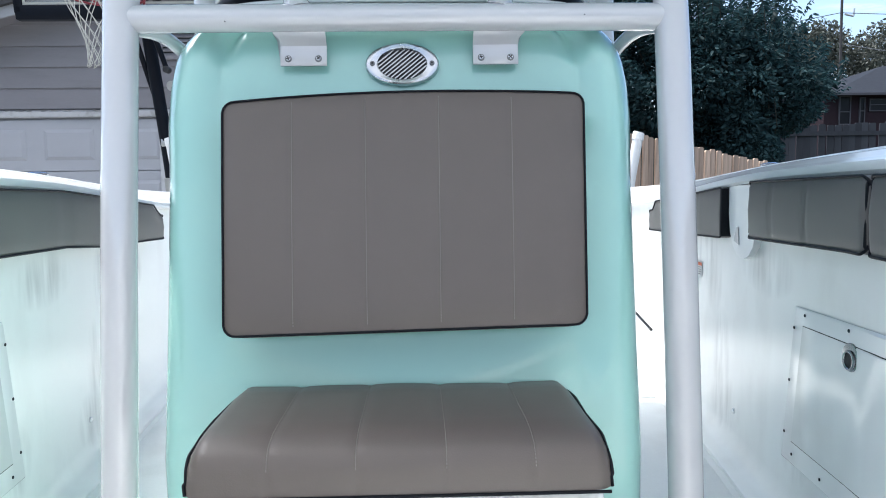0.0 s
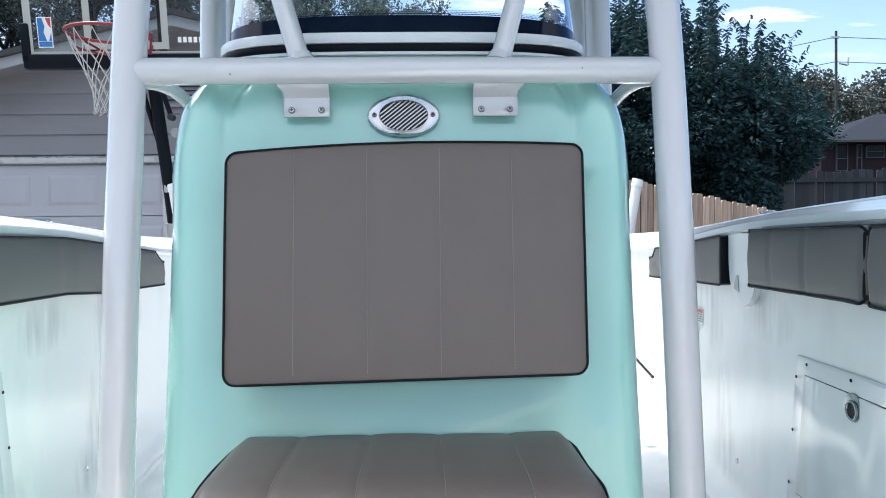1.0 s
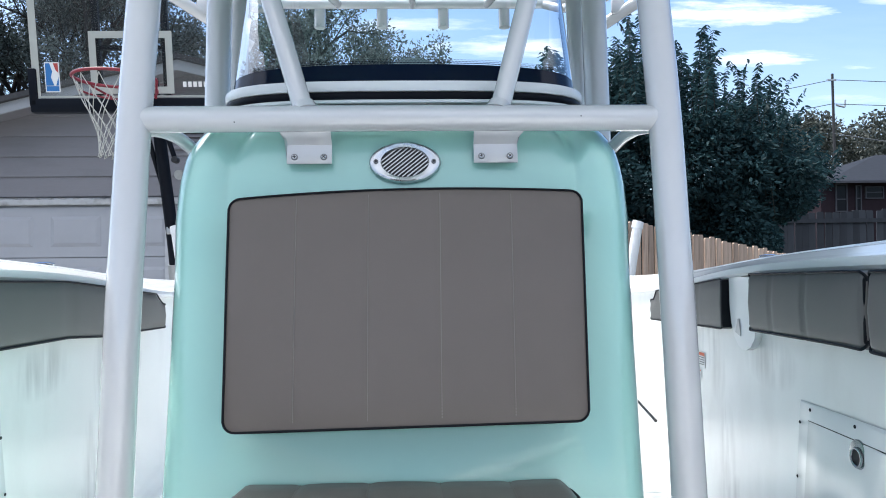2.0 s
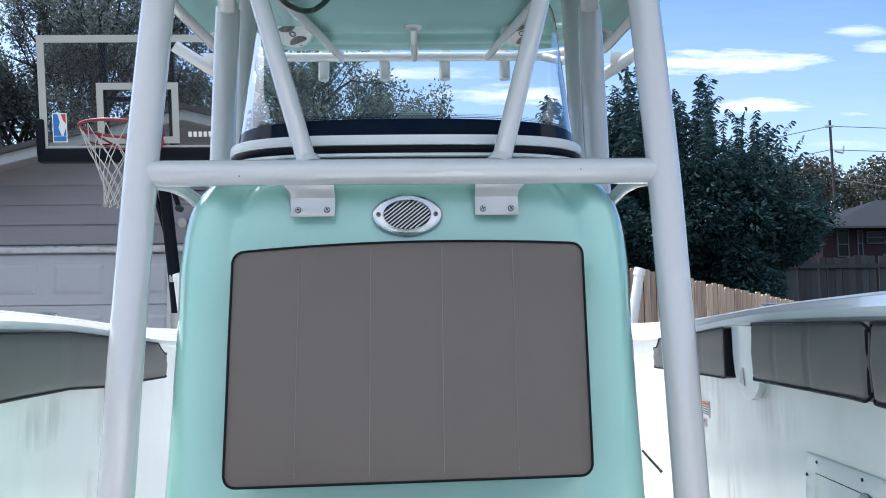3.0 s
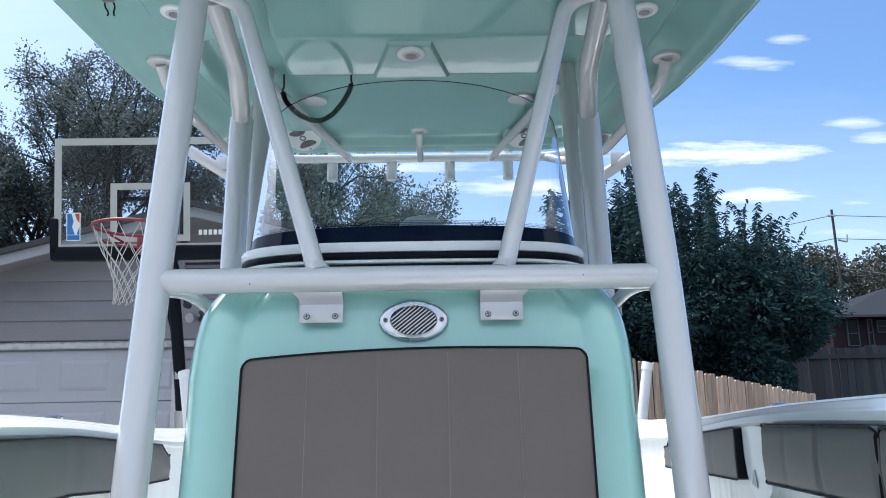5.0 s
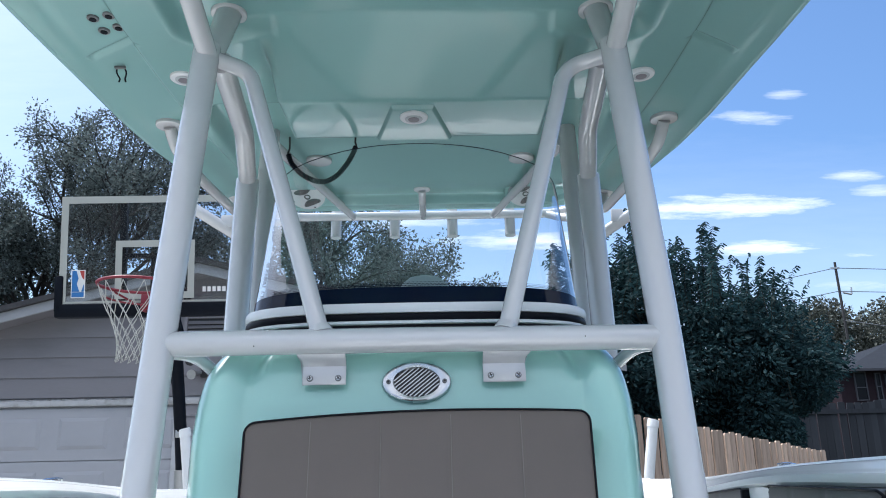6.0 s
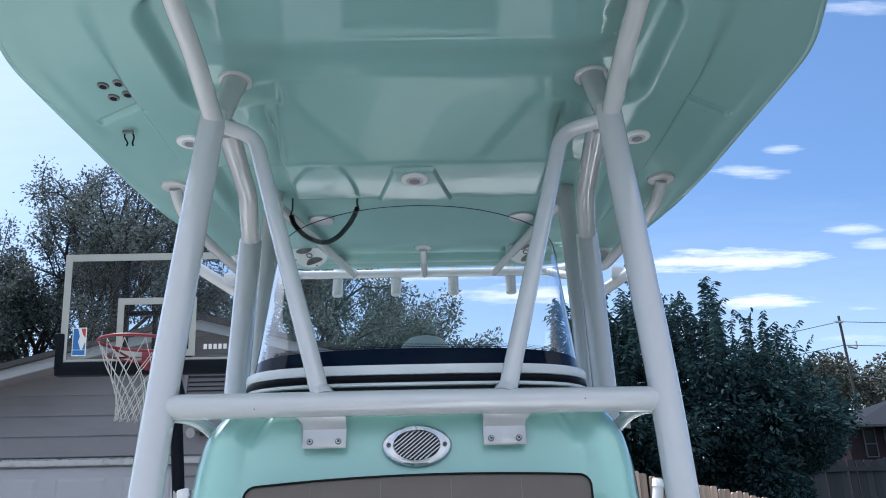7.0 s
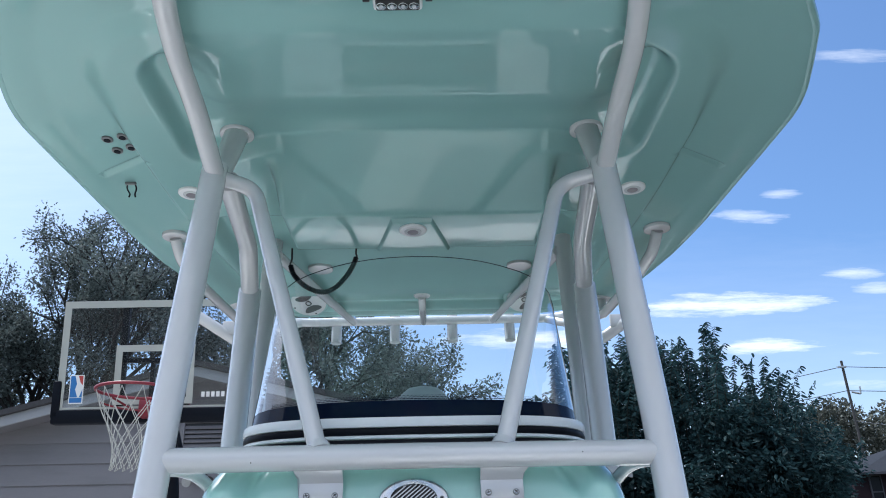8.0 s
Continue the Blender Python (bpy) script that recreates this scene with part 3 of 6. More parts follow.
# shut the deck in at the stern
part("transom", box(Vector((-1.16, 4.36, 0.42)) - HB, Vector((1.16, 4.45, 1.478)) - HB, 0.02), "white_gel", hull)
rows = []
for x in np.linspace(-1.24, 1.24, 25):
    prof = [(4.30, 1.466), (4.285, 1.476), (4.285, 1.54), (4.30, 1.562), (4.33, 1.570), (4.52, 1.566), (4.56, 1.54), (4.56, 1.45)]
    rows.append([Vector((float(x), y, z)) - HB for y, z in prof])
part("transom_cap", grid(rows), "cap_gel", hull)
w, top = soft_at(W_IN, 4.45), soft_at(Z_TOP, 4.45)
half = [(w + 0.18, top - 0.118), (w + 0.175, top - 0.3), (w + 0.10, 1.05), (w + 0.07, 0.72), (w * 0.5 + 0.01, 0.50), (0.0, 0.36)]
ring = half + [(-x, z) for x, z in half[-2::-1]]
part("outer_transom", grid([[Vector((x, y, z)) - HB for x, z in ring] for y in (4.449, 4.52)], closed=True, ends=True), "white_gel", hull)


def wall_x(y):
    return soft_at(W_IN, y)


# aft edge of the bow liner: a proud panel with a rounded lower corner, starboard
def liner_panel(side):
    bm = bmesh.new()
    ring = [(2.085, 1.61), (2.09, 1.47), (2.105, 1.435), (2.14, 1.407), (2.18, 1.394), (2.215, 1.393), (2.25, 1.401), (2.285, 1.424), (2.314, 1.463), (2.328, 1.52), (2.332, 1.61)]
    out = [[Vector((side * (wall_x(y) + off), y + d, z)) - HB for y, z in ring] for off, d in ((0.004, 0.0), (-0.014, 0.0), (-0.018, -0.004))]
    grid(out, bm)
    bm.faces.new([v for v in bm.verts][-len(ring):])
    return bm


lp = part("liner_panel", liner_panel(1), "cap_gel", hull)
bm = bmesh.new()
bm.faces.new([bm.verts.new(Vector((wall_x(y) - 0.0195, y, z)) - HB) for y, z in ((2.215, 1.432), (2.262, 1.440), (2.240, 1.482), (2.226, 1.484))])
ext = bmesh.ops.extrude_face_region(bm, geom=bm.faces[:])
bmesh.ops.translate(bm, vec=(-0.002, 0, 0), verts=[v for v in ext["geom"] if isinstance(v, bmesh.types.BMVert)])
bmesh.ops.recalc_face_normals(bm, faces=bm.faces)
part("grey_mark", bm, "galv", lp, "small grey wedge mark", smooth=False)
# pop-up cleats on the cap
for side in (1, -1):
    y = 2.26
    x, z = side * (wall_x(y) + 0.085), soft_at(Z_TOP, y)
    cl = part("cleat", tube([Vector((x, y - 0.06, z + 0.001)) - HB, Vector((x, y - 0.03, z + 0.004)) - HB, Vector((x, y + 0.03, z + 0.004)) - HB, Vector((x, y + 0.06, z + 0.001)) - HB], 0.0045, 0.02, 10), "chrome", hull, "polished stainless cleat")
    part("cleat_base", box(Vector((x - 0.014, y - 0.03, z - 0.004)) - HB, Vector((x + 0.014, y + 0.03, z + 0.002)) - HB, 0.002), "chrome", cl)
# small drain fittings by the deck edge
for side, y in ((1, 2.28), (-1, 2.33)):
    part("drain_fitting", disc(Vector((side * (wall_x(y) - 0.002), y, 0.90)) - HB, (-side, 0, 0), 0.009, 0.008, 12, 0.002), "chrome", hull)


# ---- storage hatches let into the bow sides ----
def storage_hatch(side):
    y0, y1, z0, z1 = 1.05, 1.845 if side > 0 else 1.808, 0.912, 1.319
    lean, tilt = 0.16, 0.05          # the hatch is cut at a slant and follows the sheer

    def lift(y, z):
        return z + tilt * (1.80 - y)

    th = thing("storage_hatch", "white storage hatch with screwed frame and round latch", "hatch", "bow side hatches", at=(side * wall_x(1.4), 1.4, 0.95))
    O = th.location.copy()

    def skin(a0, a1, b0, b1, off, thick, name, mat, parent, hole=None):
        bm = bmesh.new()
        n = 8
        ys, zs = np.linspace(a0, a1, n), (b0, b1)
        front = [[Vector((side * (wall_x(y + lean * (1.13 - z)) - off), y + lean * (1.13 - z), lift(y, z))) - O for y in ys] for z in zs]
        back = [[Vector((side * (wall_x(y + lean * (1.13 - z)) - off + thick), y + lean * (1.13 - z), lift(y, z))) - O for y in ys] for z in zs]
        ring = front[0] + front[1][::-1]
        ringb = back[0] + back[1][::-1]
        m = len(ring)
        inset = [p.copy() for p in ring]
        c = sum(ring, Vector()) / m
        for k, p in enumerate(inset):
            p.y += math.copysign(0.006, c.y - p.y)
            p.z += 0.006 if k < n else -0.006
        mid = [p + Vector((side * 0.005, 0, 0)) for p in ring]
        grid([ringb, mid, inset], bm, closed=True)
        bm.verts.ensure_lookup_table()
        vs = bm.verts[-m:]
        for j in range(n - 1):
            bm.faces.new((vs[j], vs[j + 1], vs[m - 2 - j], vs[m - 1 - j]))
        bmesh.ops.recalc_face_normals(bm, faces=bm.faces)
        return part(name, bm, mat, parent)

    skin(y0, y1, z0, z1, 0.0045, 0.0065, "frame", "cap_gel", th)
    skin(y0 + 0.045, y1 - 0.056, z0 + 0.054, z1 - 0.036, 0.0052, 0.004, "gasket", "rubber", th)
    door = skin(y0 + 0.048, y1 - 0.0585, z0 + 0.0575, z1 - 0.0395, 0.0068, 0.005, "door", "white_gel", th)
    ly, lz = 1.512, 1.252
    lx = side * (wall_x(ly + lean * (1.13 - lz)) - 0.0072)
    ly, lz = ly + lean * (1.13 - lz), lift(ly, lz)
    latch = part("latch", disc(Vector((lx, ly, lz)) - O, (-side, 0, 0), 0.030, 0.004, 28, 0.0015), "slat_steel", door, "stainless ring latch")
    part("latch_cup", disc(Vector((lx - side * 0.0022, ly, lz - 0.006)) - O, (-side, 0, 0), 0.0165, 0.002, 24), "black", door)
    ring = [Vector((lx - side * 0.0045, ly + 0.0185 * math.cos(a), lz - 0.006 + 0.0185 * math.sin(a))) - O for a in np.linspace(0, 2 * math.pi, 20)]
    part("pull_ring", tube(ring, 0.0030, segs=8), "slat_steel", door)
    for fy, fz in ((y1 - 0.012, 1.265), (y1 - 0.012, 1.127), (y1 - 0.012, 0.986), (y1 - 0.070, 1.304), (1.54, 1.305), (1.36, 1.305), (1.2, 1.305), (y1 - 0.072, 0.941), (1.60, 0.938), (1.40, 0.938), (1.2, 0.938), (y1 - 0.070, 1.165), (y1 - 0.070, 1.021)):
        fy, fz = fy + lean * (1.13 - fz), lift(fy, fz)
        screw(Vector((side * (wall_x(fy) - 0.0048), fy, fz)) - O, (-side, 0, 0), th, 0.0040, "black_steel", height=0.0014)
    return th


storage_hatch(1)
storage_hatch(-1)


# ---- bolster cushions along the sides ----
def bolster(y0, y1, side, tops, bots, seams, end_cap=False, notch=0.0, label="", thick=0.055):
    th = thing("bolster_cushion", label or "taupe-grey vinyl bolster cushion with black piping on the boat side", "cushion", "side bolsters", at=(side * wall_x((y0 + y1) / 2), (y0 + y1) / 2, interp(bots, (y0 + y1) / 2)))
    O = th.location.copy()
    ys = [float(v) for v in np.r_[y0, y0 + 0.0015, y0 + 0.004, y0 + 0.008, y0 + 0.013, y0 + 0.02, np.linspace(y0 + 0.04, y1 - 0.04, 40), y1 - 0.02, y1 - 0.013, y1 - 0.008, y1 - 0.004, y1 - 0.0015, y1]]
    rows, pipe_f, pipe_b = [], [], []
    for y in ys:
        e = min(y - y0, y1 - y)
        k = 1 - (1 - min(1, e / 0.014)) ** 2 * 0.16
        dent = max([0.0] + [0.004 * math.exp(-((y - s) / 0.006) ** 2) for s in seams])
        d = thick * k - dent
        zt, zb = interp(tops, y), interp(bots, y)
        if notch and y > y1 - notch:
            zt -= 0.035 * smooth_step(y1 - notch, y1 - notch + 0.03, y)
        inset = 0.018 * (1 - math.sqrt(max(0.0, 1 - (1 - min(1, e / 0.018)) ** 2)))
        zt, zb = zt - inset, zb + inset
        w = wall_x(y) - 0.004
        prof = [(0, zb), (d * 0.7, zb), (d * 0.93, zb + 0.003), (d, zb + 0.010), (d + 0.002, zb + 0.03), (d + 0.005, (zt + zb) / 2), (d + 0.002, zt - 0.03), (d, zt - 0.010), (d * 0.93, zt - 0.003), (d * 0.7, zt), (0, zt)]
        rows.append([Vector((side * (w - a), y, z)) - O for a, z in prof])
        pipe_f.append(Vector((side * (w - d * 1.0), y, zt - 0.0015)) - O)
        pipe_b.append(Vector((side * (w - d * 1.0), y, zb + 0.0015)) - O)
    bm = grid(rows)
    for r in (rows[0], rows[-1]):
        bm.faces.new([bm.verts.new(p) for p in r])
    bmesh.ops.remove_doubles(bm, verts=bm.verts, dist=0.0004)
    bmesh.ops.recalc_face_normals(bm, faces=bm.faces)
    part("pad", bm, "vinyl_grey", th)
    for pp in (pipe_f, pipe_b):
        part("piping", tube(pp, 0.0030, segs=8), "piping", th)
    for y in (y0 + 0.004, y1 - 0.004):
        w = wall_x(y) - 0.004
        zt, zb = interp(tops, y) - (0.035 if notch and y > y1 - notch else 0), interp(bots, y)
        part("piping", tube([Vector((side * (w - 0.004), y, zt - 0.010)) - O, Vector((side * (w - thick + 0.004), y, zt - 0.013)) - O, Vector((side * (w - thick + 0.004), y, zb + 0.013)) - O, Vector((side * (w - 0.004), y, zb + 0.010)) - O], 0.0030, 0.006, 8), "piping", th)
    if end_cap:
        part("end_panel", box(Vector((side * wall_x(y0) - (thick + 0.007 if side > 0 else 0.0), y0 - 0.005, interp(bots, y0) + 0.004)) - O, Vector((side * wall_x(y0) + (0.0 if side > 0 else thick + 0.007), y0 + 0.012, interp(tops, y0) - 0.004)) - O, 0.005), "piping", th, "black vinyl end panel")
    for s in seams:
        w = wall_x(s) - 0.004
        zt, zb = interp(tops, s), interp(bots, s)
        part("seam", tube([Vector((side * (w - thick + 0.0035), s, z)) - O for z in np.linspace(zb + 0.02, zt - 0.02, 6)], 0.0011, segs=5), "thread", th)
    return th


FT = ((0.2, 1.66), (1.43, 1.640), (2.07, 1.622), (2.4, 1.597), (3.4, 1.512))
FB = ((0.2, 1.51), (1.43, 1.492), (2.07, 1.466), (2.37, 1.440), (3.3, 1.398))
bolster(1.345, 2.026, 1, FT, FB, (1.63, 1.85))
bolster(0.45, 1.331, 1, FT, FB, (0.7, 0.95, 1.18))
bolster(2.335, 3.28, 1, FT, FB, (2.6, 2.85, 3.07), end_cap=True, notch=0.10, thick=0.034, label="taupe-grey aft bolster cushion with a black end panel")
bolster(1.30, 3.06, -1, FT, FB, (1.55, 1.8, 2.07, 2.35, 2.62, 2.86), notch=0.10, label="long taupe-grey bolster cushion with black piping, six panels")
bolster(0.45, 1.285, -1, FT, FB, (0.7, 0.95))


# ---- warning labels and a stowed rod on the aft side ----
def warning_label(at, w, h):
    th = thing("warning_label", "white warning label with orange header stuck to the boat side", "label", "warning labels", at=at)
    part("sheet", box((-0.001, -w / 2, -h / 2), (0.0006, w / 2, h / 2)), "label", th)
    part("header", box((-0.0016, -w / 2 + 0.002, h / 2 - h * 0.24), (-0.0008, w / 2 - 0.002, h / 2 - 0.002)), "orange", th)
    for k in range(4):
        z = h / 2 - h * 0.34 - k * h * 0.15
        part("text_bar", box((-0.0016, -w / 2 + 0.006, z - h * 0.035), (-0.0008, w / 2 - 0.006 - 0.008 * (k % 3), z + h * 0.02)), "ink", th)
    return th


warning_label((wall_x(2.70) - 0.001, 2.70, 1.300), 0.09, 0.055)
warning_label((wall_x(2.725) - 0.001, 2.725, 1.248), 0.055, 0.030)
for s, y0 in ((1, 3.34), (-1, 3.55)):
    x = wall_x(y0)
    rod = thing("stowed_pole", "thin dark pole stowed against the aft boat side", "pole", at=(s * (x - 0.016), y0, 0.945))
    part("shaft", tube([(s * 0.006, -0.01, -0.001), (s * 0.016, 0.30, 0.028)], 0.006, segs=10), "black_steel", rod)
    part("end_cap", tube([(s * 0.0058, -0.016, -0.0015), (s * 0.0062, -0.002, -0.0004)], 0.0072, segs=10), "black", rod)


# ---- centre console ----
def face_y(z):
    return 1.457 + (max(z, 1.15) - 1.86) * 0.24


HALF = ((0.8, 0.440), (1.2, 0.441), (1.55, 0.446), (1.75, 0.450), (1.82, 0.446), (1.86, 0.440), (1.89, 0.432), (1.92, 0.420), (1.96, 0.395))
console = thing("centre_console", "glossy seafoam-green fibreglass centre console on the deck", "console", at=(0, 1.75, DECK))
CB = Vector((0, 1.75, DECK))


def console_ring(z, inset=0.0):
    yf, hw = face_y(min(z, 1.90)) + inset, interp(HALF, z) - inset * 0.5
    # a rounded column stands proud at each front corner; a groove parts it from the panel and opens towards the top
    proud = (0.008 + 0.016 * smooth_step(1.62, 1.82, z)) * (1 - smooth_step(1.875, 1.935, z))
    groove = 0.034 * smooth_step(1.850, 1.935, z)
    crisp = smooth_step(1.72, 1.84, z)
    mid, inner = hw - 0.050, hw - 0.104 - 0.03 * (1 - crisp)
    half = [(0.0, yf), (0.10, yf), (0.20, yf), (0.27, yf)]
    for x in np.linspace(0.29, mid, 22):
        k = min(1.0, max(0.0, (float(x) - inner) / (mid - inner)))
        dip = groove * math.exp(-((float(x) - inner - 0.006) / 0.019) ** 2)
        half.append((float(x), yf - proud * ((1 - crisp) * smooth_step(0, 1, k) + crisp * math.sin(math.pi / 2 * k) ** 0.8) + dip))
    r = 0.105
    half += [(mid + 0.050 * math.sin(a), yf - proud + r * (1 - math.cos(a))) for a in np.linspace(0.15, math.pi / 2, 11)]
    half += [(hw, yf + 0.2), (hw, 1.85), (hw - 0.01, 2.0), (hw - 0.05, 2.06), (0.2, 2.08)]
    pts = half + [(0.0, 2.08)] + [(-x, y) for x, y in half[:0:-1]]
    return [Vector((x, y, z)) - CB for x, y in pts]


zs = [DECK] + [float(z) for z in np.linspace(0.9, 1.90, 60)]
rows = [console_ring(z) for z in zs] + [console_ring(1.90 + 0.058 * math.sin(a), 0.06 * (1 - math.cos(a))) for a in np.linspace(0.15, 1.5, 9)]
part("body", grid(rows, closed=True, ends=True), "seafoam", console)


# black panel added on top, behind the windshield, to cut light bounced to the hardtop
part("bounce_blocker", box(Vector((-0.35, 1.66, 1.955)) - CB, Vector((0.35, 2.02, 1.972)) - CB, 0.008), "black", console, "black panel added on the console top to cut bounced light")


# oval vent with slanted louvres
def vent():
    at, n = Vector((0.004, 1.453, 1.8585)), Vector((0, -1, 0.24)).normalized()
    u, v = Vector((1, 0, 0)), Vector((0, 0.233, 0.972))
    bm = bmesh.new()
    rows = []
    for f, o in ((1.0, 0.0), (1.0, 0.004), (0.965, 0.008), (0.90, 0.0095), (0.84, 0.009), (0.74, 0.0075), (0.72, 0.004), (0.72, 0.001)):
        rows.append([at + u * (0.0695 * math.cos(a) * (f if f > 0.75 else 0.66 + (f - 0.72))) + v * (0.0420 * math.sin(a) * f) + n * o - CB for a in np.linspace(0, 2 * math.pi, 41)[:-1]])
    grid(rows, bm, closed=True)
    ring = part("vent_rim", bm, "worn_steel", console, "scuffed oval stainless vent rim")
    part("vent_backing", disc(at + n * 0.001 - CB, n, 0.05, 0.003, 36, 0, 0.6), "black", console)
    ax = Matrix((u, n * -1, v)).transposed().to_4x4()
    slant, ea, eb = radians(50), 0.0465, 0.0300
    sx, sz = math.sin(slant), math.cos(slant)
    for k in range(-8, 9):
        d = k * 0.0098
        # where the slat's line leaves the oval opening
        qa, qb, qc = (sx / ea) ** 2 + (sz / eb) ** 2, d * sx / ea ** 2, (d / ea) ** 2 - 1
        root = qb * qb - qa * qc
        if root <= 0 or math.sqrt(root) / qa < 0.006:
            continue
        half, mid = math.sqrt(root) / qa, -qb / qa
        bm = box((-0.0017, -0.0058, -half), (0.0017, 0.0, half), 0.0006, 1)
        bmesh.ops.transform(bm, matrix=Matrix.Translation(at - CB) @ ax @ Matrix.Translation((d + mid * sx, 0, mid * sz)) @ Matrix.Rotation(slant, 4, "Y"), verts=bm.verts)
        part("louvre", bm, "slat_steel", ring)
    for s in (-1, 1):
        screw(at + u * 0.0560 * s + n * 0.0095 - CB, n, ring, 0.0048, "dull_steel")
        part("screw_recess", disc(at + u * 0.0560 * s + n * 0.0118 - CB, n, 0.0025, 0.001, 6), "black", ring)


vent()


# tabs that bolt the crossbar to the console
def bar_tab(x0, x1, name="mounting_tab"):
    bm = bmesh.new()
    prof = [(1.445, 1.932), (1.416, 1.926), (1.4185, 1.913), (1.428, 1.903), (1.4385, 1.893), (1.4315, 1.860), (1.434, 1.856), (1.4425, 1.856), (1.450, 1.889), (1.447, 1.905), (1.45, 1.925)]
    rows = []
    for x in (x0, x0 + 0.002, x1 - 0.002, x1):
        c = 0.0015 if x in (x0, x1) else 0.0
        rows.append([Vector((x + (-0.010 if z > 1.905 and x < (x0 + x1) / 2 and x0 < 0 else 0.010 if z > 1.905 and x > (x0 + x1) / 2 and x0 > 0 else 0), y + (c if y < 1.44 else -c), z)) - CB for y, z in prof])
    grid(rows, bm, closed=True, ends=True)
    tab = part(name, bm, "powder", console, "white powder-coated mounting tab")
    n = Vector((0, -1, 0.27)).normalized()
    for x in (x0 + 0.015, x1 - 0.015):
        screw(Vector((x, 1.4325, 1.869)) - CB, n, tab, 0.0066, "dull_steel", height=0.0032)
        face = Vector((x, 1.4325, 1.869)) - CB + n * 0.0018
        part("screw_face", disc(face, n, 0.0044, 0.0016, 14, 0.0005), "worn_steel", tab)
        bm = bmesh.new()
        turn_by = 0.5 + 9.0 * x
        across = Vector((1, 0, 0))
        for a in (turn_by, turn_by + math.pi / 2):
            d = (across * math.cos(a) + n.cross(across) * math.sin(a)) * 0.0036
            tube([face + n * 0.0010 - d, face + n * 0.0010 + d], 0.0011, segs=6, bm=bm)
        part("screw_recess", bm, "black", tab)


bar_tab(-0.222, -0.136)
bar_tab(0.137, 0.222)
# electronics pod behind the windshield
bm = bmesh.new()
rows = []
for k, (r, z) in enumerate(((0.075, 1.95), (0.075, 2.11), (0.072, 2.15), (0.062, 2.172), (0.045, 2.187), (0.02, 2.194), (0.002, 2.195))):
    rows.append([Vector((0.018 + r * math.cos(a), 1.95 + r * math.sin(a), z)) - CB for a in np.linspace(0, 2 * math.pi, 33)[:-1]])
part("dash_pod", grid(rows, bm, closed=True, ends=True), "pod", console, "pale grey domed instrument pod")
def RAIL(s):
    return ((s * 0.425, 1.68, 1.865), (s * 0.450, 1.60, 1.910), (s * 0.458, 1.53, 1.924), (s * 0.47, 1.47, 1.928), (s * 0.500, 1.43, 1.925))


# curved grab rails from console shoulder to the aft legs
for s in (1, -1):
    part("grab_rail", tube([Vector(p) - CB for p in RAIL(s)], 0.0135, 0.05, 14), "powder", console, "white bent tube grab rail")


# ---- windshield ----
def base_curve(u):
    """Half plan of the windshield foot: u 0 at the middle of the front, 1 at the aft end."""
    pts = [(0, 1.530), (0.10, 1.531), (0.18, 1.535), (0.24, 1.543), (0.29, 1.557), (0.33, 1.578), (0.358, 1.605), (0.377, 1.64), (0.388, 1.68), (0.394, 1.73), (0.398, 1.79)]
    d = [0.0]
    for a, b in zip(pts, pts[1:]):
        d.append(d[-1] + math.dist(a, b))
    s = u * d[-1]
    return float(np.interp(s, d, [p[0] for p in pts])), float(np.interp(s, d, [p[1] for p in pts]))


U = [float(u) for u in np.linspace(-1, 1, 97)]
shield = thing("windshield", "clear curved acrylic console windshield with black lower band and white trim", "windshield", at=(0, 1.6, 1.955))
WB = Vector((0, 1.6, 1.955))


def shield_pt(u, h):
    """A place on the sheet: h 0 at the foot, 1 at the top edge."""
    x, y = base_curve(abs(u))
    rise = 0.476 - 0.105 * min(1.0, abs(u) / 0.78) ** 2 - 0.115 * smooth_step(0.74, 1.0, abs(u))
    z = 2.02 + rise * h
    lean = (z - 2.02)
    back = 0.42 * lean * (1 - 0.25 * smooth_step(0.40, 1.0, abs(u)))
    side_in = 0.035 * lean * smooth_step(0.15, 0.75, abs(u))
    x = x * (1 - 0.03 * lean) - side_in
    return Vector((math.copysign(x, u), y + back, z))


rows = [[shield_pt(u, h) - WB for u in U] for h in np.linspace(0.125, 1.0, 14)]
pane = part("pane", grid(rows), "windscreen", shield)
pane.visible_shadow = False
rows = [[shield_pt(u, h) - WB for u in U] for h in (0.0, 0.06, 0.125)]
part("lower_band", grid(rows), "frit", shield, "black printed band")
# printed dots that fade the band out
bm = bmesh.new()
for r in range(3):
    for k in range(-110, 111):
        u = (k + 0.5 * (r % 2)) / 190.0
        p = shield_pt(u, 0.130 + 0.0085 * r) - WB
        d = 0.00155 - 0.0003 * r
        n = Vector((0.9 * math.copysign(smooth_step(0.25, 0.5, abs(u)), u), -1, 0.4)).normalized()
        ax = n.orthogonal().normalized()
        ay = n.cross(ax)
        bm.faces.new([bm.verts.new(p + n * 0.0012 + d * (math.cos(a) * ax + math.sin(a) * ay)) for a in (0.0, 1.047, 2.094, 3.142, 4.189, 5.236)])
dots = part("dot_screen", bm, "frit", shield)
tagged(dots, kind="stuff")
# the top edge of the sheet shows as a thin dark line
part("sheet_edge", tube([shield_pt(u, 1.0) - WB for u in U], 0.0011, segs=6), "frit", shield)


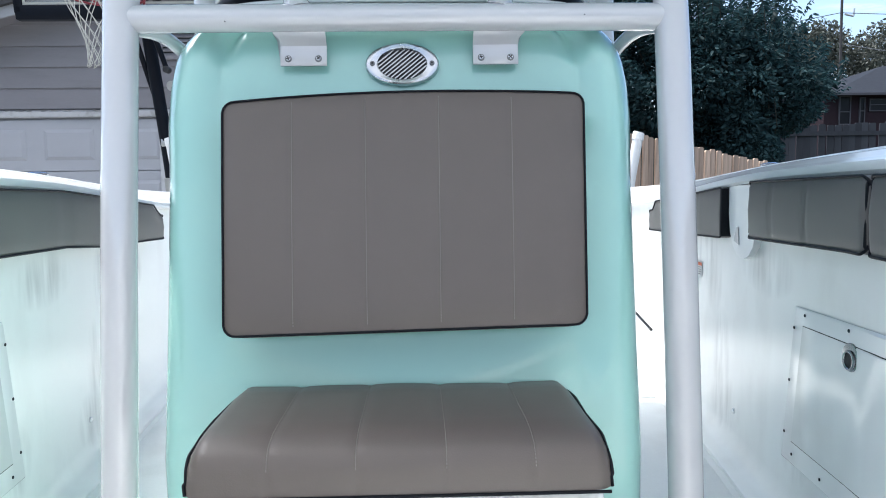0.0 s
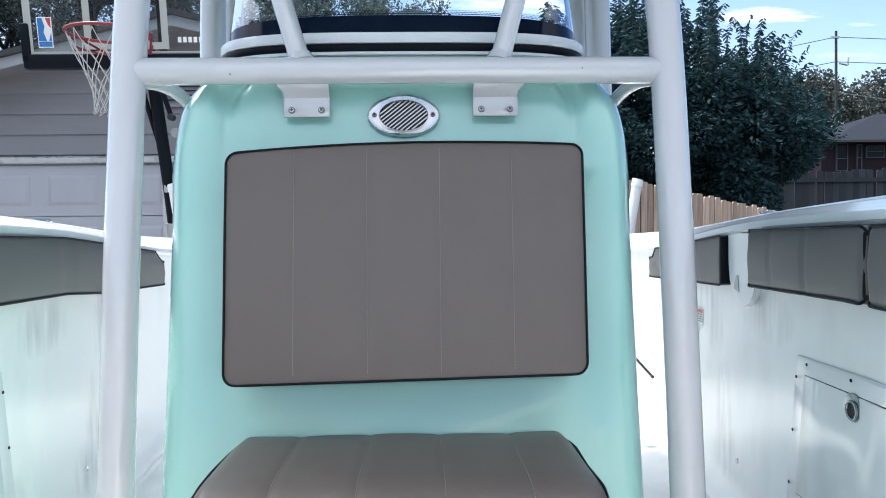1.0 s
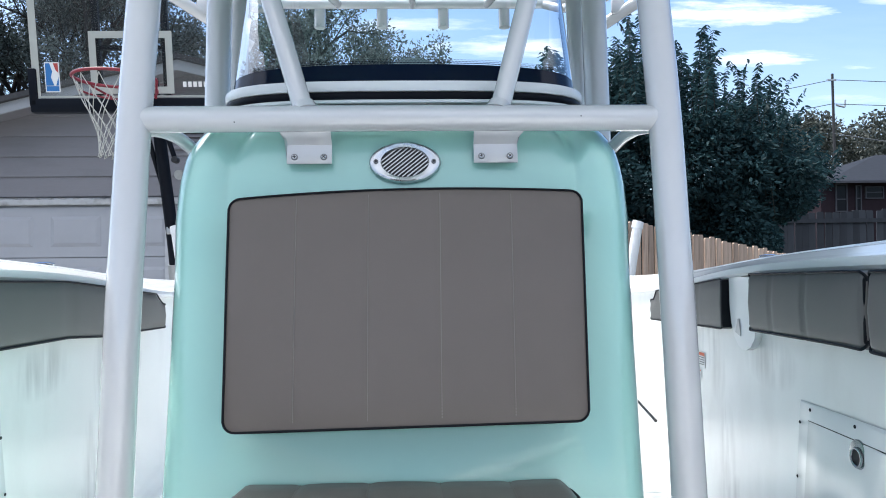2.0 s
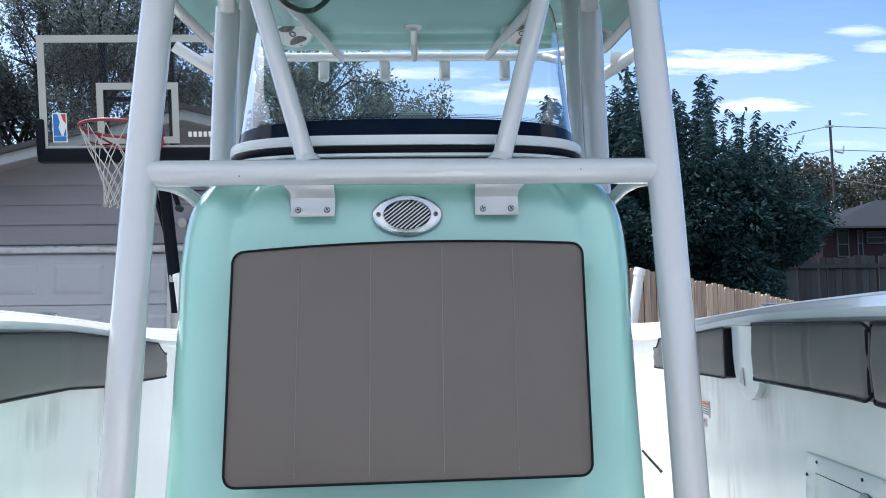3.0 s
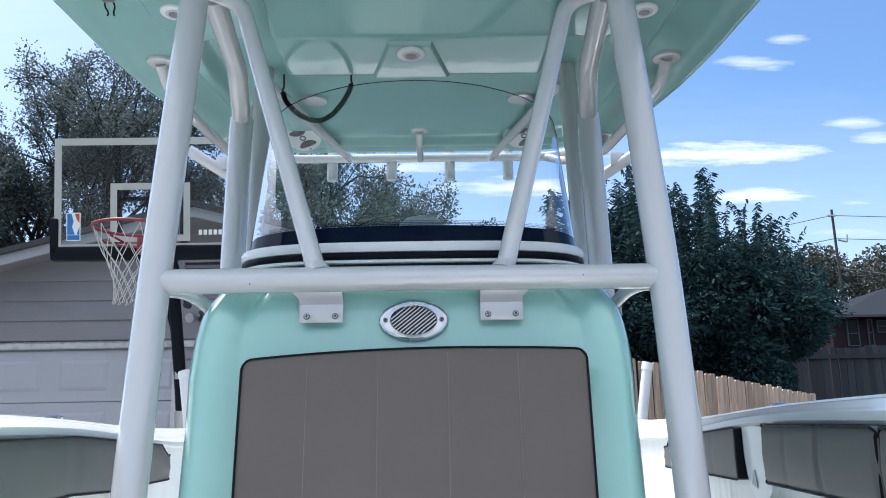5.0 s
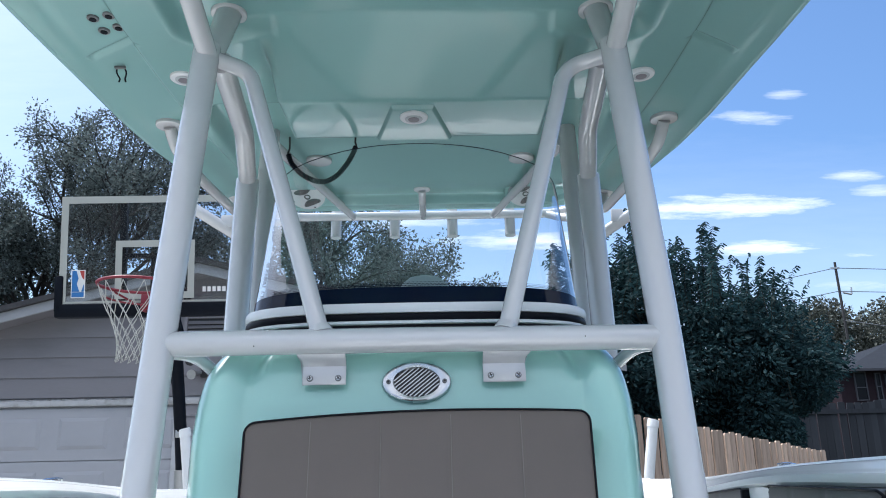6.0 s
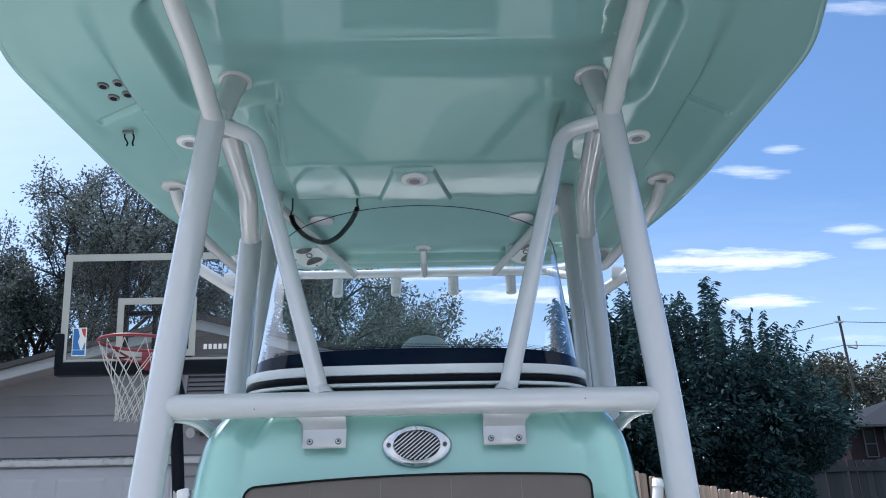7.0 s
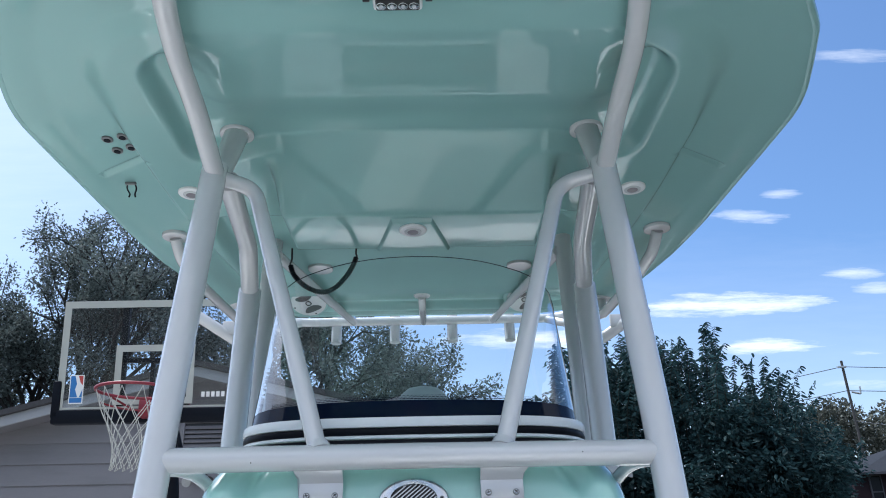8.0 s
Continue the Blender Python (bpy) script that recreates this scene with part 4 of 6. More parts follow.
def shield_strip(name, z0, z1, out, mat, label):
    rows = []
    for dz, o in ((0, 0.0), (0.05, out * 0.8), (0.25, out), (0.75, out), (0.95, out * 0.8), (1, 0.0)):
        row = []
        for u in U:
            x, y = base_curve(abs(u))
            x2, y2 = base_curve(min(1, abs(u) + 0.01))
            x1, y1 = base_curve(max(0, abs(u) - 0.01))
            t = Vector((x2 - x1, y2 - y1, 0)).normalized()
            n = Vector((t.y, -t.x, 0))
            p = Vector((x, y, z0 + (z1 - z0) * dz)) + n * (o + 0.004)
            row.append(Vector((math.copysign(p.x, u), p.y, p.z)) - WB)
        rows.append(row)
    part(name, grid(rows), mat, shield, label)


shield_strip("lower_gasket", 1.945, 1.989, 0.010, "rubber", "black rubber gasket")
shield_strip("bead", 1.989, 1.998, 0.0115, "white_trim", "thin white bead")
shield_strip("gasket", 1.998, 2.014, 0.009, "rubber", "black rubber gasket")
shield_strip("white_moulding", 2.014, 2.037, 0.010, "white_trim", "white moulding strip")


# ---- console seat ----
seat_base = thing("seat_box", "white moulded seat box in front of the console", "seat box", at=(0, 1.15, DECK))
part("box", box((-0.30, -0.12, 0.0), (0.30, 0.14, 0.4325), 0.03, 3), "cap_gel", seat_base)


def seat_cushion():
    th = thing("seat_cushion", "taupe vinyl seat cushion with stitched panels and black piping", "cushion", at=(0, 1.15, 1.20))
    O = th.location - Vector((0, 0, 0.0055))
    seams = (-0.182, -0.060, 0.065, 0.188)
    # side profile: y, z from the back foot over the top and round the front
    prof = [(1.315, 1.205), (1.317, 1.25), (1.312, 1.270), (1.29, 1.281), (1.24, 1.284), (1.16, 1.281), (1.10, 1.280), (1.06, 1.277), (1.03, 1.269), (1.014, 1.255), (1.008, 1.238), (1.006, 1.220), (1.005, 1.205)]
    front, back = 0.298, 0.284
    xs = sorted(set([float(v) for v in np.linspace(-1, 1, 81)] + [s / 0.294 + d for s in seams for d in (-0.014, 0, 0.014)]))
    rows = []
    for t in xs:
        row = []
        for y, z in prof:
            hw = back + (front - back) * (1.31 - y) / 0.30
            x = t * hw
            e = (1 - abs(t)) * hw
            k = (1 - min(1, e / 0.022)) ** 2
            dent = max(0.0022 * math.exp(-((t * 0.294 - s) / 0.007) ** 2) for s in seams) * (1 if z > 1.21 else 0)
            puff = 0.0010 * abs(math.sin(math.pi * (t * 0.294 + 0.294) / 0.118)) ** 0.5 if z > 1.21 else 0
            wav = 0.0025 * noise.noise(Vector((x * 9, y * 9, 2.0)))
            row.append(Vector((x, y + (0.012 * k if y < 1.1 else -0.008 * k) + (dent if y < 1.03 else 0), z - 0.016 * k * (z > 1.22) - (dent - puff - wav) * (y > 1.02) * (z > 1.22))) - O)
        rows.append(row)
    bm = grid(rows)
    for r in (rows[0], rows[-1]):
        bm.faces.new([bm.verts.new(p) for p in r])
    bmesh.ops.remove_doubles(bm, verts=bm.verts, dist=0.0003)
    bmesh.ops.recalc_face_normals(bm, faces=bm.faces)
    part("pad", bm, "vinyl", th)
    part("underside", box((-0.280, 1.030 - O.y, 1.195 - O.z), (0.280, 1.30 - O.y, 1.206 - O.z), 0.003), "piping", th)
    for t in (xs[0], xs[-1]):
        i = 0 if t < 0 else len(xs) - 1
        path = [p + Vector((0.001 if t > 0 else -0.001, 0, 0.0)) for p in rows[i]]
        wob = [p + Vector((0.0015 * math.sin(k * 2.1), 0, 0)) for k, p in enumerate(path)]
        part("piping", tube(wob, 0.0028, 0.01, 8), "piping", th)
    part("piping", tube([Vector((x, 1.0035 - O.y, 1.203 - O.z)) for x in np.linspace(-0.295, 0.295, 9)], 0.0026, segs=8), "piping", th)
    for s in seams:
        t = s / 0.294
        i = min(range(len(xs)), key=lambda k: abs(xs[k] - t))
        stitch_line([p + Vector((0.0, -0.0006, 0.0008)) for p in rows[i][2:11]], th)
    return th


def stitch_line(path, parent, length=0.0030, gap=0.0020, r=0.00060):
    """A run of single stitches laid along a path, in one mesh."""
    bm = bmesh.new()
    seg = [0.0]
    for a, b in zip(path, path[1:]):
        seg.append(seg[-1] + (b - a).length)

    def at(s):
        return Vector([float(np.interp(s, seg, [p[k] for p in path])) for k in range(3)])

    s = 0.004
    while s + length < seg[-1]:
        tube([at(s), at(s + length)], r, segs=5, bm=bm)
        s += length + gap
    ob = part("stitching", bm, "thread", parent)
    tagged(ob, kind="stuff")
    return ob


seat_cushion()


def backrest():
    th = thing("backrest_cushion", "taupe vinyl backrest cushion with stitched panels and black piping", "cushion", at=(0, 1.37, 1.38))
    O = th.location.copy()
    seams = (-0.193, -0.066, 0.062, 0.188)
    n = Vector((0, -1, 0.262)).normalized()
    up = Vector((0, 0.262, 1)).normalized()
    c = Vector((0.008, 1.352, 1.5745))       # middle of the back plane
    hw0, hw1, hh = 0.306, 0.319, 0.2045      # half widths at foot and top
    nx, nz = 85, 47
    bm = bmesh.new()

    rows = []
    for j in range(nz):
        b = -1 + 2 * j / (nz - 1)
        row = []
        for i in range(nx):
            a = -1 + 2 * i / (nx - 1)
            # squircle-like map so that the corners are rounded
            ca, cb = a, b
            lim = 0.020
            hw = hw0 + (hw1 - hw0) * (b + 1) / 2
            x, y = ca * hw, cb * hh
            # pull corners in
            dx, dy = abs(x) - (hw - lim), abs(y) - (hh - lim)
            if dx > 0 and dy > 0:
                m = max(dx, dy)
                l = math.hypot(dx, dy)
                f = m / l
                x = math.copysign(hw - lim + dx * f, x)
                y = math.copysign(hh - lim + dy * f, y)
            y += 0.012 * (1 - a * a) * (1 if b > 0 else 0) * b + 0.0175 * x          # slight crown of the top edge
            e = min(hw - abs(a * hw), hh - abs(b * hh))
            depth = 0.060 * (1 - (1 - min(1, max(0, e) / 0.045)) ** 2 * 0.09)
            dent = max(0.0012 * math.exp(-((x - s) / 0.004) ** 2) for s in seams) * min(1, e / 0.02)
            puff = 0.004 * (1 - a * a) * (1 - b * b) + 0.0015 * noise.noise(Vector((x * 7, y * 7, 0.5)))
            row.append(c + Vector((x, 0, 0)) + up * y + n * (depth - dent + puff) - O)
        rows.append(row)
    grid(rows, bm)
    # skirt to the back
    rim = rows[0] + [r[-1] for r in rows[1:]] + rows[-1][-2::-1] + [r[0] for r in rows[-2:0:-1]]
    back = []
    for p in rim:
        q = p + O - c
        back.append(c + q - n * q.dot(n) + n * -0.004 - O)
    grid([rim, back], bm, closed=True)
    bmesh.ops.remove_doubles(bm, verts=bm.verts, dist=0.0002)
    bmesh.ops.recalc_face_normals(bm, faces=bm.faces)
    part("pad", bm, "vinyl", th)
    part("piping", tube([p + n * 0.002 for p in rim] + [rim[0] + n * 0.002], 0.0021, segs=8, cap=False), "piping", th)
    border = [p - n * 0.012 + (p + O - c).normalized() * 0.0012 for p in rim]
    part("boxing", grid([[p + n * 0.004 for p in border], border, [p - n * 0.010 for p in border]], closed=True), "piping", th, "black vinyl border")
    for s in seams:
        i = min(range(nx), key=lambda k: abs(rows[nz // 2][k].x + O.x - c.x - s))
        stitch_line([r[i] + n * 0.0008 for r in rows[1:-1]], th)
    return th


backrest()


# ---- unseen helm seat behind the console, added to block deck bounce under the hardtop ----
def unseen_leaning_post():
    th = thing("unseen_leaning_post", "unseen white leaning post with taupe cushions, added behind the console", "seat", at=(0, 2.95, DECK))

    def at(x, y, z):
        return Vector((x, y, z)) - Vector((0, 2.95, DECK))

    part("base_box", box(at(-0.36, 2.74, DECK), at(0.36, 3.16, 1.44), 0.03, 3), "cap_gel", th)
    part("seat_pad", box(at(-0.41, 2.69, 1.44), at(0.41, 3.18, 1.56), 0.035, 4), "vinyl", th, "taupe vinyl seat pad")
    part("back_pad", box(at(-0.40, 3.20, 1.63), at(0.40, 3.29, 1.90), 0.035, 4), "vinyl", th, "taupe vinyl back pad")
    for s in (1, -1):
        part("back_tube", tube([at(s * 0.38, 3.12, 1.30), at(s * 0.38, 3.245, 1.50), at(s * 0.38, 3.245, 1.70)], 0.018, 0.08, 14), "powder", th)
    for s in (1, -1):
        part("foot_rail", tube([at(s * 0.30, 2.75, 1.02), at(s * 0.30, 2.66, 1.02)], 0.014, 0, 12), "powder", th)
    part("foot_bar", tube([at(-0.32, 2.66, 1.02), at(0.32, 2.66, 1.02)], 0.016, 0, 14), "powder", th)


unseen_leaning_post()


# ---- T-top frame ----
frame_top = thing("t_top_frame", "white powder-coated tube frame carrying the hardtop", "t-top frame", at=(0, 1.42, DECK))
TB = Vector((0, 1.42, DECK))


def pipe(name, pts, r, bend=0.0, label="", segs=20, radii=None):
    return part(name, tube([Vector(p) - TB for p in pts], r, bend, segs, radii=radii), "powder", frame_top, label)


def flange(at, axis=(0, 0, -1), r=0.047):
    return part("flange", disc(Vector(at) - TB, axis, r, 0.012, 32, 0.004), "powder", frame_top)


for s in (1, -1):
    pipe("front_leg", [(s * 0.512, 1.275, DECK), (s * 0.506, 1.36, 1.56), (s * 0.506, 1.42, 1.94), (-0.484 if s < 0 else 0.478, 1.52, 2.66)], 0.0315, 0.12, segs=28)
    part("foot_plate", disc(Vector((s * 0.512, 1.275, DECK + 0.010)) - TB, (0, 0, 1), 0.06, 0.01, 28, 0.003), "powder", frame_top)
    pipe("strut", [(s * 0.186, 1.43, 1.95), (-0.391 if s < 0 else 0.367, 1.56, 2.616), (s * 0.470, 1.53, 2.633)], 0.0195, 0.085)
    pipe("strut_weld", [(s * 0.184, 1.428, 1.955), (s * 0.189, 1.433, 1.972)], 0.024, segs=20, radii=(0.026, 0.020))
    pipe("roof_tube", [(s * 0.478, 1.525, 2.625), (s * 0.486, 1.35, 2.715), (s * 0.490, 1.20, 2.752), (s * 0.470, 1.05, 2.772), (s * 0.44, 0.93, 2.795)], 0.0235, 0.08)
    pipe("roof_post", [(s * 0.478, 1.53, 2.63), (s * 0.478, 1.652, 2.832)], 0.03, radii=(0.026, 0.034))
    flange((s * 0.478, 1.655, 2.834), r=0.046)
    pipe("aft_leg", [(s * 0.56, 2.20, DECK), (s * 0.552, 2.165, 2.05), (s * 0.545, 2.19, 2.575)], 0.036, 0.05)
    pipe("top_link", [(s * 0.46, 1.56, 2.64), (s * 0.50, 1.95, 2.63), (s * 0.545, 2.19, 2.57)], 0.0285, 0.05)
    pipe("inner_aft_leg", [(s * 0.535, 2.36, DECK), (s * 0.535, 2.34, 2.3), (s * 0.525, 2.40, 2.84)], 0.032, 0.1)
    flange((s * 0.836, 2.268, 2.806), r=0.046)
    pipe("side_rail", [(s * 0.836, 2.268, 2.80), (s * 0.830, 2.33, 2.745), (s * 0.81, 2.50, 2.715), (s * 0.80, 3.05, 2.745), (s * 0.70, 3.45, 2.83), (s * 0.62, 3.55, 2.888)], 0.0205, 0.08)
    flange((s * 0.812, 3.10, 2.832), r=0.05)
    pipe("rail_post", [(s * 0.80, 3.06, 2.745), (s * 0.812, 3.10, 2.83)], 0.022)
    # raked tubes to the rear bar
    flange((s * 0.398, 2.69, 2.842), r=0.05)
    pipe("rear_tube", [(s * 0.505, 2.38, 2.775), (s * 0.352, 3.55, 2.888)], 0.0205)
    # outward rod holder
    rh = part("rod_holder", tube([Vector(p) - TB for p in ((s * 0.74, 3.46, 2.66), (s * 0.90, 3.385, 2.755), (s * 1.075, 3.30, 2.858))], 0.027, segs=22), "powder", frame_top, "outward angled rod holder")
    part("holder_mouth", disc(Vector((s * 1.0755, 3.2995, 2.8585)) - TB, (s * 0.175, -0.085, 0.103), 0.0215, 0.003, 20), "black", rh)
    part("holder_lug", box(Vector((s * 0.93 - 0.03, 3.34, 2.775)) - TB, Vector((s * 0.93 + 0.03, 3.36, 2.84)) - TB, 0.008), "powder", rh)

pipe("crossbar", [(-0.49, 1.42, 1.940), (0.0, 1.42, 1.9405), (0.49, 1.42, 1.938)], 0.0252, segs=28)
for x, z in ((-0.312, 1.930), (0.338, 1.938)):
    part("vent_hole", disc(Vector((x, 1.3953, z)) - TB, (0, -1, 0), 0.0013, 0.002, 10), "black", frame_top)
pipe("rear_bar", [(-0.80, 3.40, 2.884), (-0.66, 3.55, 2.888), (0.66, 3.55, 2.888), (0.80, 3.40, 2.884)], 0.0215, 0.12)
pipe("rear_post", [(0.0, 3.11, 2.866), (0.0, 3.20, 2.846), (0.0, 3.55, 2.882)], 0.018, 0.04)
flange((0.0, 3.105, 2.868), r=0.038)
for x in (-0.442, -0.146, 0.146, 0.438):
    rh = part("rod_holder", tube([Vector((x, 3.565, 2.781)) - TB, Vector((x, 3.59, 3.03)) - TB], 0.0265, segs=22), "powder", frame_top, "white vertical rod holder")
    part("holder_mouth", disc(Vector((x, 3.5648, 2.780)) - TB, (0, -0.1, -1), 0.021, 0.003, 20), "pod", rh)
    for d in (-0.009, 0.009):
        part("drain_slot", box(Vector((x + d - 0.003, 3.5635 - 0.0265, 2.783)) - TB, Vector((x + d + 0.003, 3.5645, 2.795)) - TB), "pod", rh)

# ---- hardtop ----
OUTLINE = ((0.80, 0.30), (0.83, 0.47), (0.90, 0.63), (1.03, 0.78), (1.20, 0.892), (1.33, 0.938), (1.43, 0.970), (1.50, 0.984), (1.56, 0.988), (1.75, 0.983), (1.9, 0.977), (2.2, 0.968), (2.5, 0.945), (2.8, 0.905), (3.05, 0.87), (3.2, 0.83), (3.32, 0.76), (3.38, 0.67), (3.41, 0.54))
hardtop = thing("hardtop", "seafoam-green fibreglass hardtop with moulded recesses underneath", "hardtop", at=(0, 2.0, 2.8))
RB = Vector((0, 2.0, 2.8))


def half_x(y):
    xs, ys = zip(*OUTLINE)
    return sum(float(np.interp(y + d, xs, ys)) * w for d, w in ((-0.02, 0.25), (0, 0.5), (0.02, 0.25)))


def rounded_box(x, y, hx, y0, y1, r, soft):
    """1 well inside a rounded rectangle, 0 outside, with a soft wall."""
    cx, cy = abs(x) - (hx - r), abs(y - (y0 + y1) / 2) - ((y1 - y0) / 2 - r)
    d = math.hypot(max(cx, 0), max(cy, 0)) + min(max(cx, cy), 0) - r
    return 1 - smooth_step(-soft, 0.0, d)


def under_z(x, y):
    ax = abs(x)
    edge = half_x(y) - ax
    z = 2.812 - 0.012 * (1 - smooth_step(0.0, 0.10, edge)) + 0.018 * smooth_step(2.3, 3.0, y) + 0.062 * smooth_step(2.95, 3.42, y)
    # broad flat rib round the middle, lower than the brim
    hx_rib = 0.757 - 0.05 * smooth_step(1.9, 2.9, y)
    z -= 0.020 * rounded_box(x, y, hx_rib + 0.008, 1.115, 3.4, 0.26, 0.020 + 0.050 * (1 - smooth_step(1.25, 1.65, y)))
    # lamp pocket and light recess in front
    mid = 1 - smooth_step(0.32, 0.37, ax)
    broad = (1 - smooth_step(1.42, 1.60, y)) * (1 - smooth_step(0.44, 0.58, ax))
    back = 1.64 + 0.15 * (min(ax, 0.63) / 0.63) ** 2 + 0.2 * mid
    z += (0.046 - 0.030 * broad) * rounded_box(x, y, 0.635, 1.235 - 0.06 * broad, back, 0.13, 0.042 + 0.20 * broad)
    # console box that hangs down behind it
    start = 1.645 + 0.10 * ax * ax
    slope = 2.838 - 0.180 * min(1.0, max(0.0, (y - start) / (1.815 - start)))
    z += (min(z, slope) - z) * (1 - smooth_step(2.055, 2.072, y)) * (1 - smooth_step(0.370, 0.415, ax)) * smooth_step(1.60, 1.64, y)
    # aft panel
    aft = rounded_box(x, y, 0.70, 2.08, 3.30, 0.10, 0.05)
    z += 0.046 * aft
    # shallow grooves in the brim
    for s in (1, -1):
        gx, gy = x * s, y
        dx, dy = 0.165, 0.105
        t = ((gx - 0.745) * dx + (gy - 1.725) * dy) / (dx * dx + dy * dy)
        if 0 < t < 1:
            px, py = 0.745 + t * dx, 1.725 + t * dy
            dd = math.hypot(gx - px, gy - py)
            z += 0.010 * (1 - smooth_step(0.003, 0.013, dd))
    return z


def hardtop_mesh():
    ys = sorted(set([0.80, 0.805, 0.815, 0.83, 0.85] + [float(v) for v in np.linspace(0.87, 3.41, 440)]))
    ts = [float(v) for v in np.linspace(-1, 1, 341)]
    rows = []
    for y in ys:
        hx = half_x(y)
        rows.append([Vector((t * hx, y, under_z(t * hx, y))) - RB for t in ts])
    bm = grid(rows)
    top = []
    for y in ys[::4] + [ys[-1]]:
        hx = half_x(y)
        k = math.sin(math.pi * min(1, max(0, (y - 0.80) / 2.61))) ** 0.4
        top.append([Vector((t * hx, y, 2.842 + 0.03 * smooth_step(2.8, 3.4, y) + 0.085 * (1 - abs(t) ** 2.4) * k)) - RB for t in ts[::4]])
    grid(top, bm)
    # rolled edge between the skins
    outline = [Vector((half_x(y), y, 0)) for y in ys] + [Vector((t * half_x(3.41), 3.41, 0)) for t in np.linspace(0.96, -0.96, 25)] + [Vector((-half_x(y), y, 0)) for y in ys[::-1]] + [Vector((t * half_x(0.80), 0.80, 0)) for t in np.linspace(-0.96, 0.96, 25)]
    c = Vector((0, 2.0, 0))
    lip = []
    for off, dz in ((-0.002, 0.0), (0.004, -0.004), (0.010, -0.002), (0.014, 0.006), (0.015, 0.022), (0.012, 0.036), (0.004, 0.043), (-0.004, 0.0445)):
        row = []
        for p in outline:
            d = (p - c)
            d = Vector((d.x, d.y * 0.6, 0)).normalized()
            q = p + d * off
            row.append(Vector((q.x, q.y, under_z(p.x * 0.999, p.y) + dz)) - RB)
        lip.append(row)
    grid(lip, bm, closed=True)
    bmesh.ops.recalc_face_normals(bm, faces=bm.faces)
    return bm


shell = part("shell", hardtop_mesh(), "shaded_seafoam", hardtop)
shell.data.set_sharp_from_angle(angle=radians(85))


def puck_light(x, y, z, r=0.04):
    ob = part("puck_light", disc(Vector((x, y, z - 0.004)) - RB, (0, 0, -1), r, 0.010, 36, 0.005), "white_trim", hardtop, "round flush white lamp")
    part("lens", disc(Vector((x, y, z - 0.009)) - RB, (0, 0, -1), r * 0.62, 0.004, 30, 0.001), "lens", ob)
    part("reflector", disc(Vector((x, y, z - 0.0105)) - RB, (0, 0, -1), r * 0.40, 0.003, 24), "lamp_dark", ob)


puck_light(-0.673, 1.912, 2.793)
puck_light(0.664, 1.922, 2.793)
# plinth and lamp under the hanging box
bm = bmesh.new()
rows = []
for dz, k in ((0.002, 1.0), (-0.010, 0.94), (-0.013, 0.90)):
    ring = [(-0.068, 1.835), (0.052, 1.835), (0.108, 2.055), (-0.124, 2.055)]
    cx, cy = -0.008, 1.95
    rows.append([Vector((cx + (x - cx) * k, cy + (y - cy) * k, 2.658 + dz)) - RB for x, y in ring])
part("lamp_plinth", grid(rows, bm, closed=True, ends=True), "shaded_seafoam", hardtop, smooth=False)
puck_light(-0.006, 1.885, 2.647)


def speaker(x, y):
    """Round plate on a moulded pod that faces forward and down, with two kidney-shaped openings."""
    n = Vector((0, -0.52, -1)).normalized()
    u, v = Vector((1, 0, 0)), n.cross(Vector((1, 0, 0)))
    c = Vector((x, y, under_z(x, y) - 0.020)) - RB
    pod = part("speaker_pod", disc(c - n * 0.045, n, 0.095, 0.090, 40, 0.012), "shaded_seafoam", hardtop)
    ob = part("speaker", disc(c + n * 0.003, n, 0.080, 0.012, 40, 0.004), "lens", pod, "pale round speaker with black cut-outs")
    for a in (0.45, 0.45 + math.pi):
        bm = bmesh.new()
        vs = []
        for k in range(24):
            b = 2 * math.pi * k / 24
            p, q = 0.042 * math.cos(b), 0.018 * math.sin(b) + 0.008 * math.cos(b) ** 2 + 0.036
            vs.append(bm.verts.new(c + n * 0.0102 + u * (p * math.cos(a) - q * math.sin(a)) + v * (p * math.sin(a) + q * math.cos(a))))
        f = bm.faces.new(vs)
        ext = bmesh.ops.extrude_face_region(bm, geom=[f])
        bmesh.ops.translate(bm, vec=n * -0.004, verts=[w for w in ext["geom"] if isinstance(w, bmesh.types.BMVert)])
        bmesh.ops.recalc_face_normals(bm, faces=bm.faces)
        part("cut_out", bm, "black", ob, smooth=False)
    ring = [c + n * 0.0095 + u * (0.012 * math.cos(b)) + v * (0.012 * math.sin(b)) for b in np.linspace(0, 2 * math.pi, 18)]
    part("logo_ring", tube(ring, 0.003, segs=6), "black", ob)
    for k in range(4):
        b = 0.4 + k * math.pi / 2
        part("screw", disc(c + n * 0.0095 + u * (0.070 * math.cos(b)) + v * (0.070 * math.sin(b)), n, 0.004, 0.002, 10), "black_steel", ob)


for x in (-0.517, 0.468):
    speaker(x, 3.14)
# four small fasteners and a sprung clip on the brim
for x, y, seat in ((-0.816, 1.629, -0.816), (-0.812, 1.688, -0.812), (-0.771, 1.617, -0.80), (-0.768, 1.672, -0.80)):
    z = under_z(seat, y)
    sc = part("fastener", disc(Vector((x, y, z - 0.003)) - RB, (0, 0, -1), 0.0150, 0.006, 18, 0.002), "dull_steel", hardtop)
    part("fastener_core", disc(Vector((x, y, z - 0.0065)) - RB, (0, 0, -1), 0.009, 0.003, 12), "black_steel", sc)
clip = part("sprung_clip", box(Vector((-0.857, 1.862, 2.798)) - RB, Vector((-0.825, 1.872, 2.806)) - RB, 0.002), "dull_steel", hardtop, "small sprung steel clip")
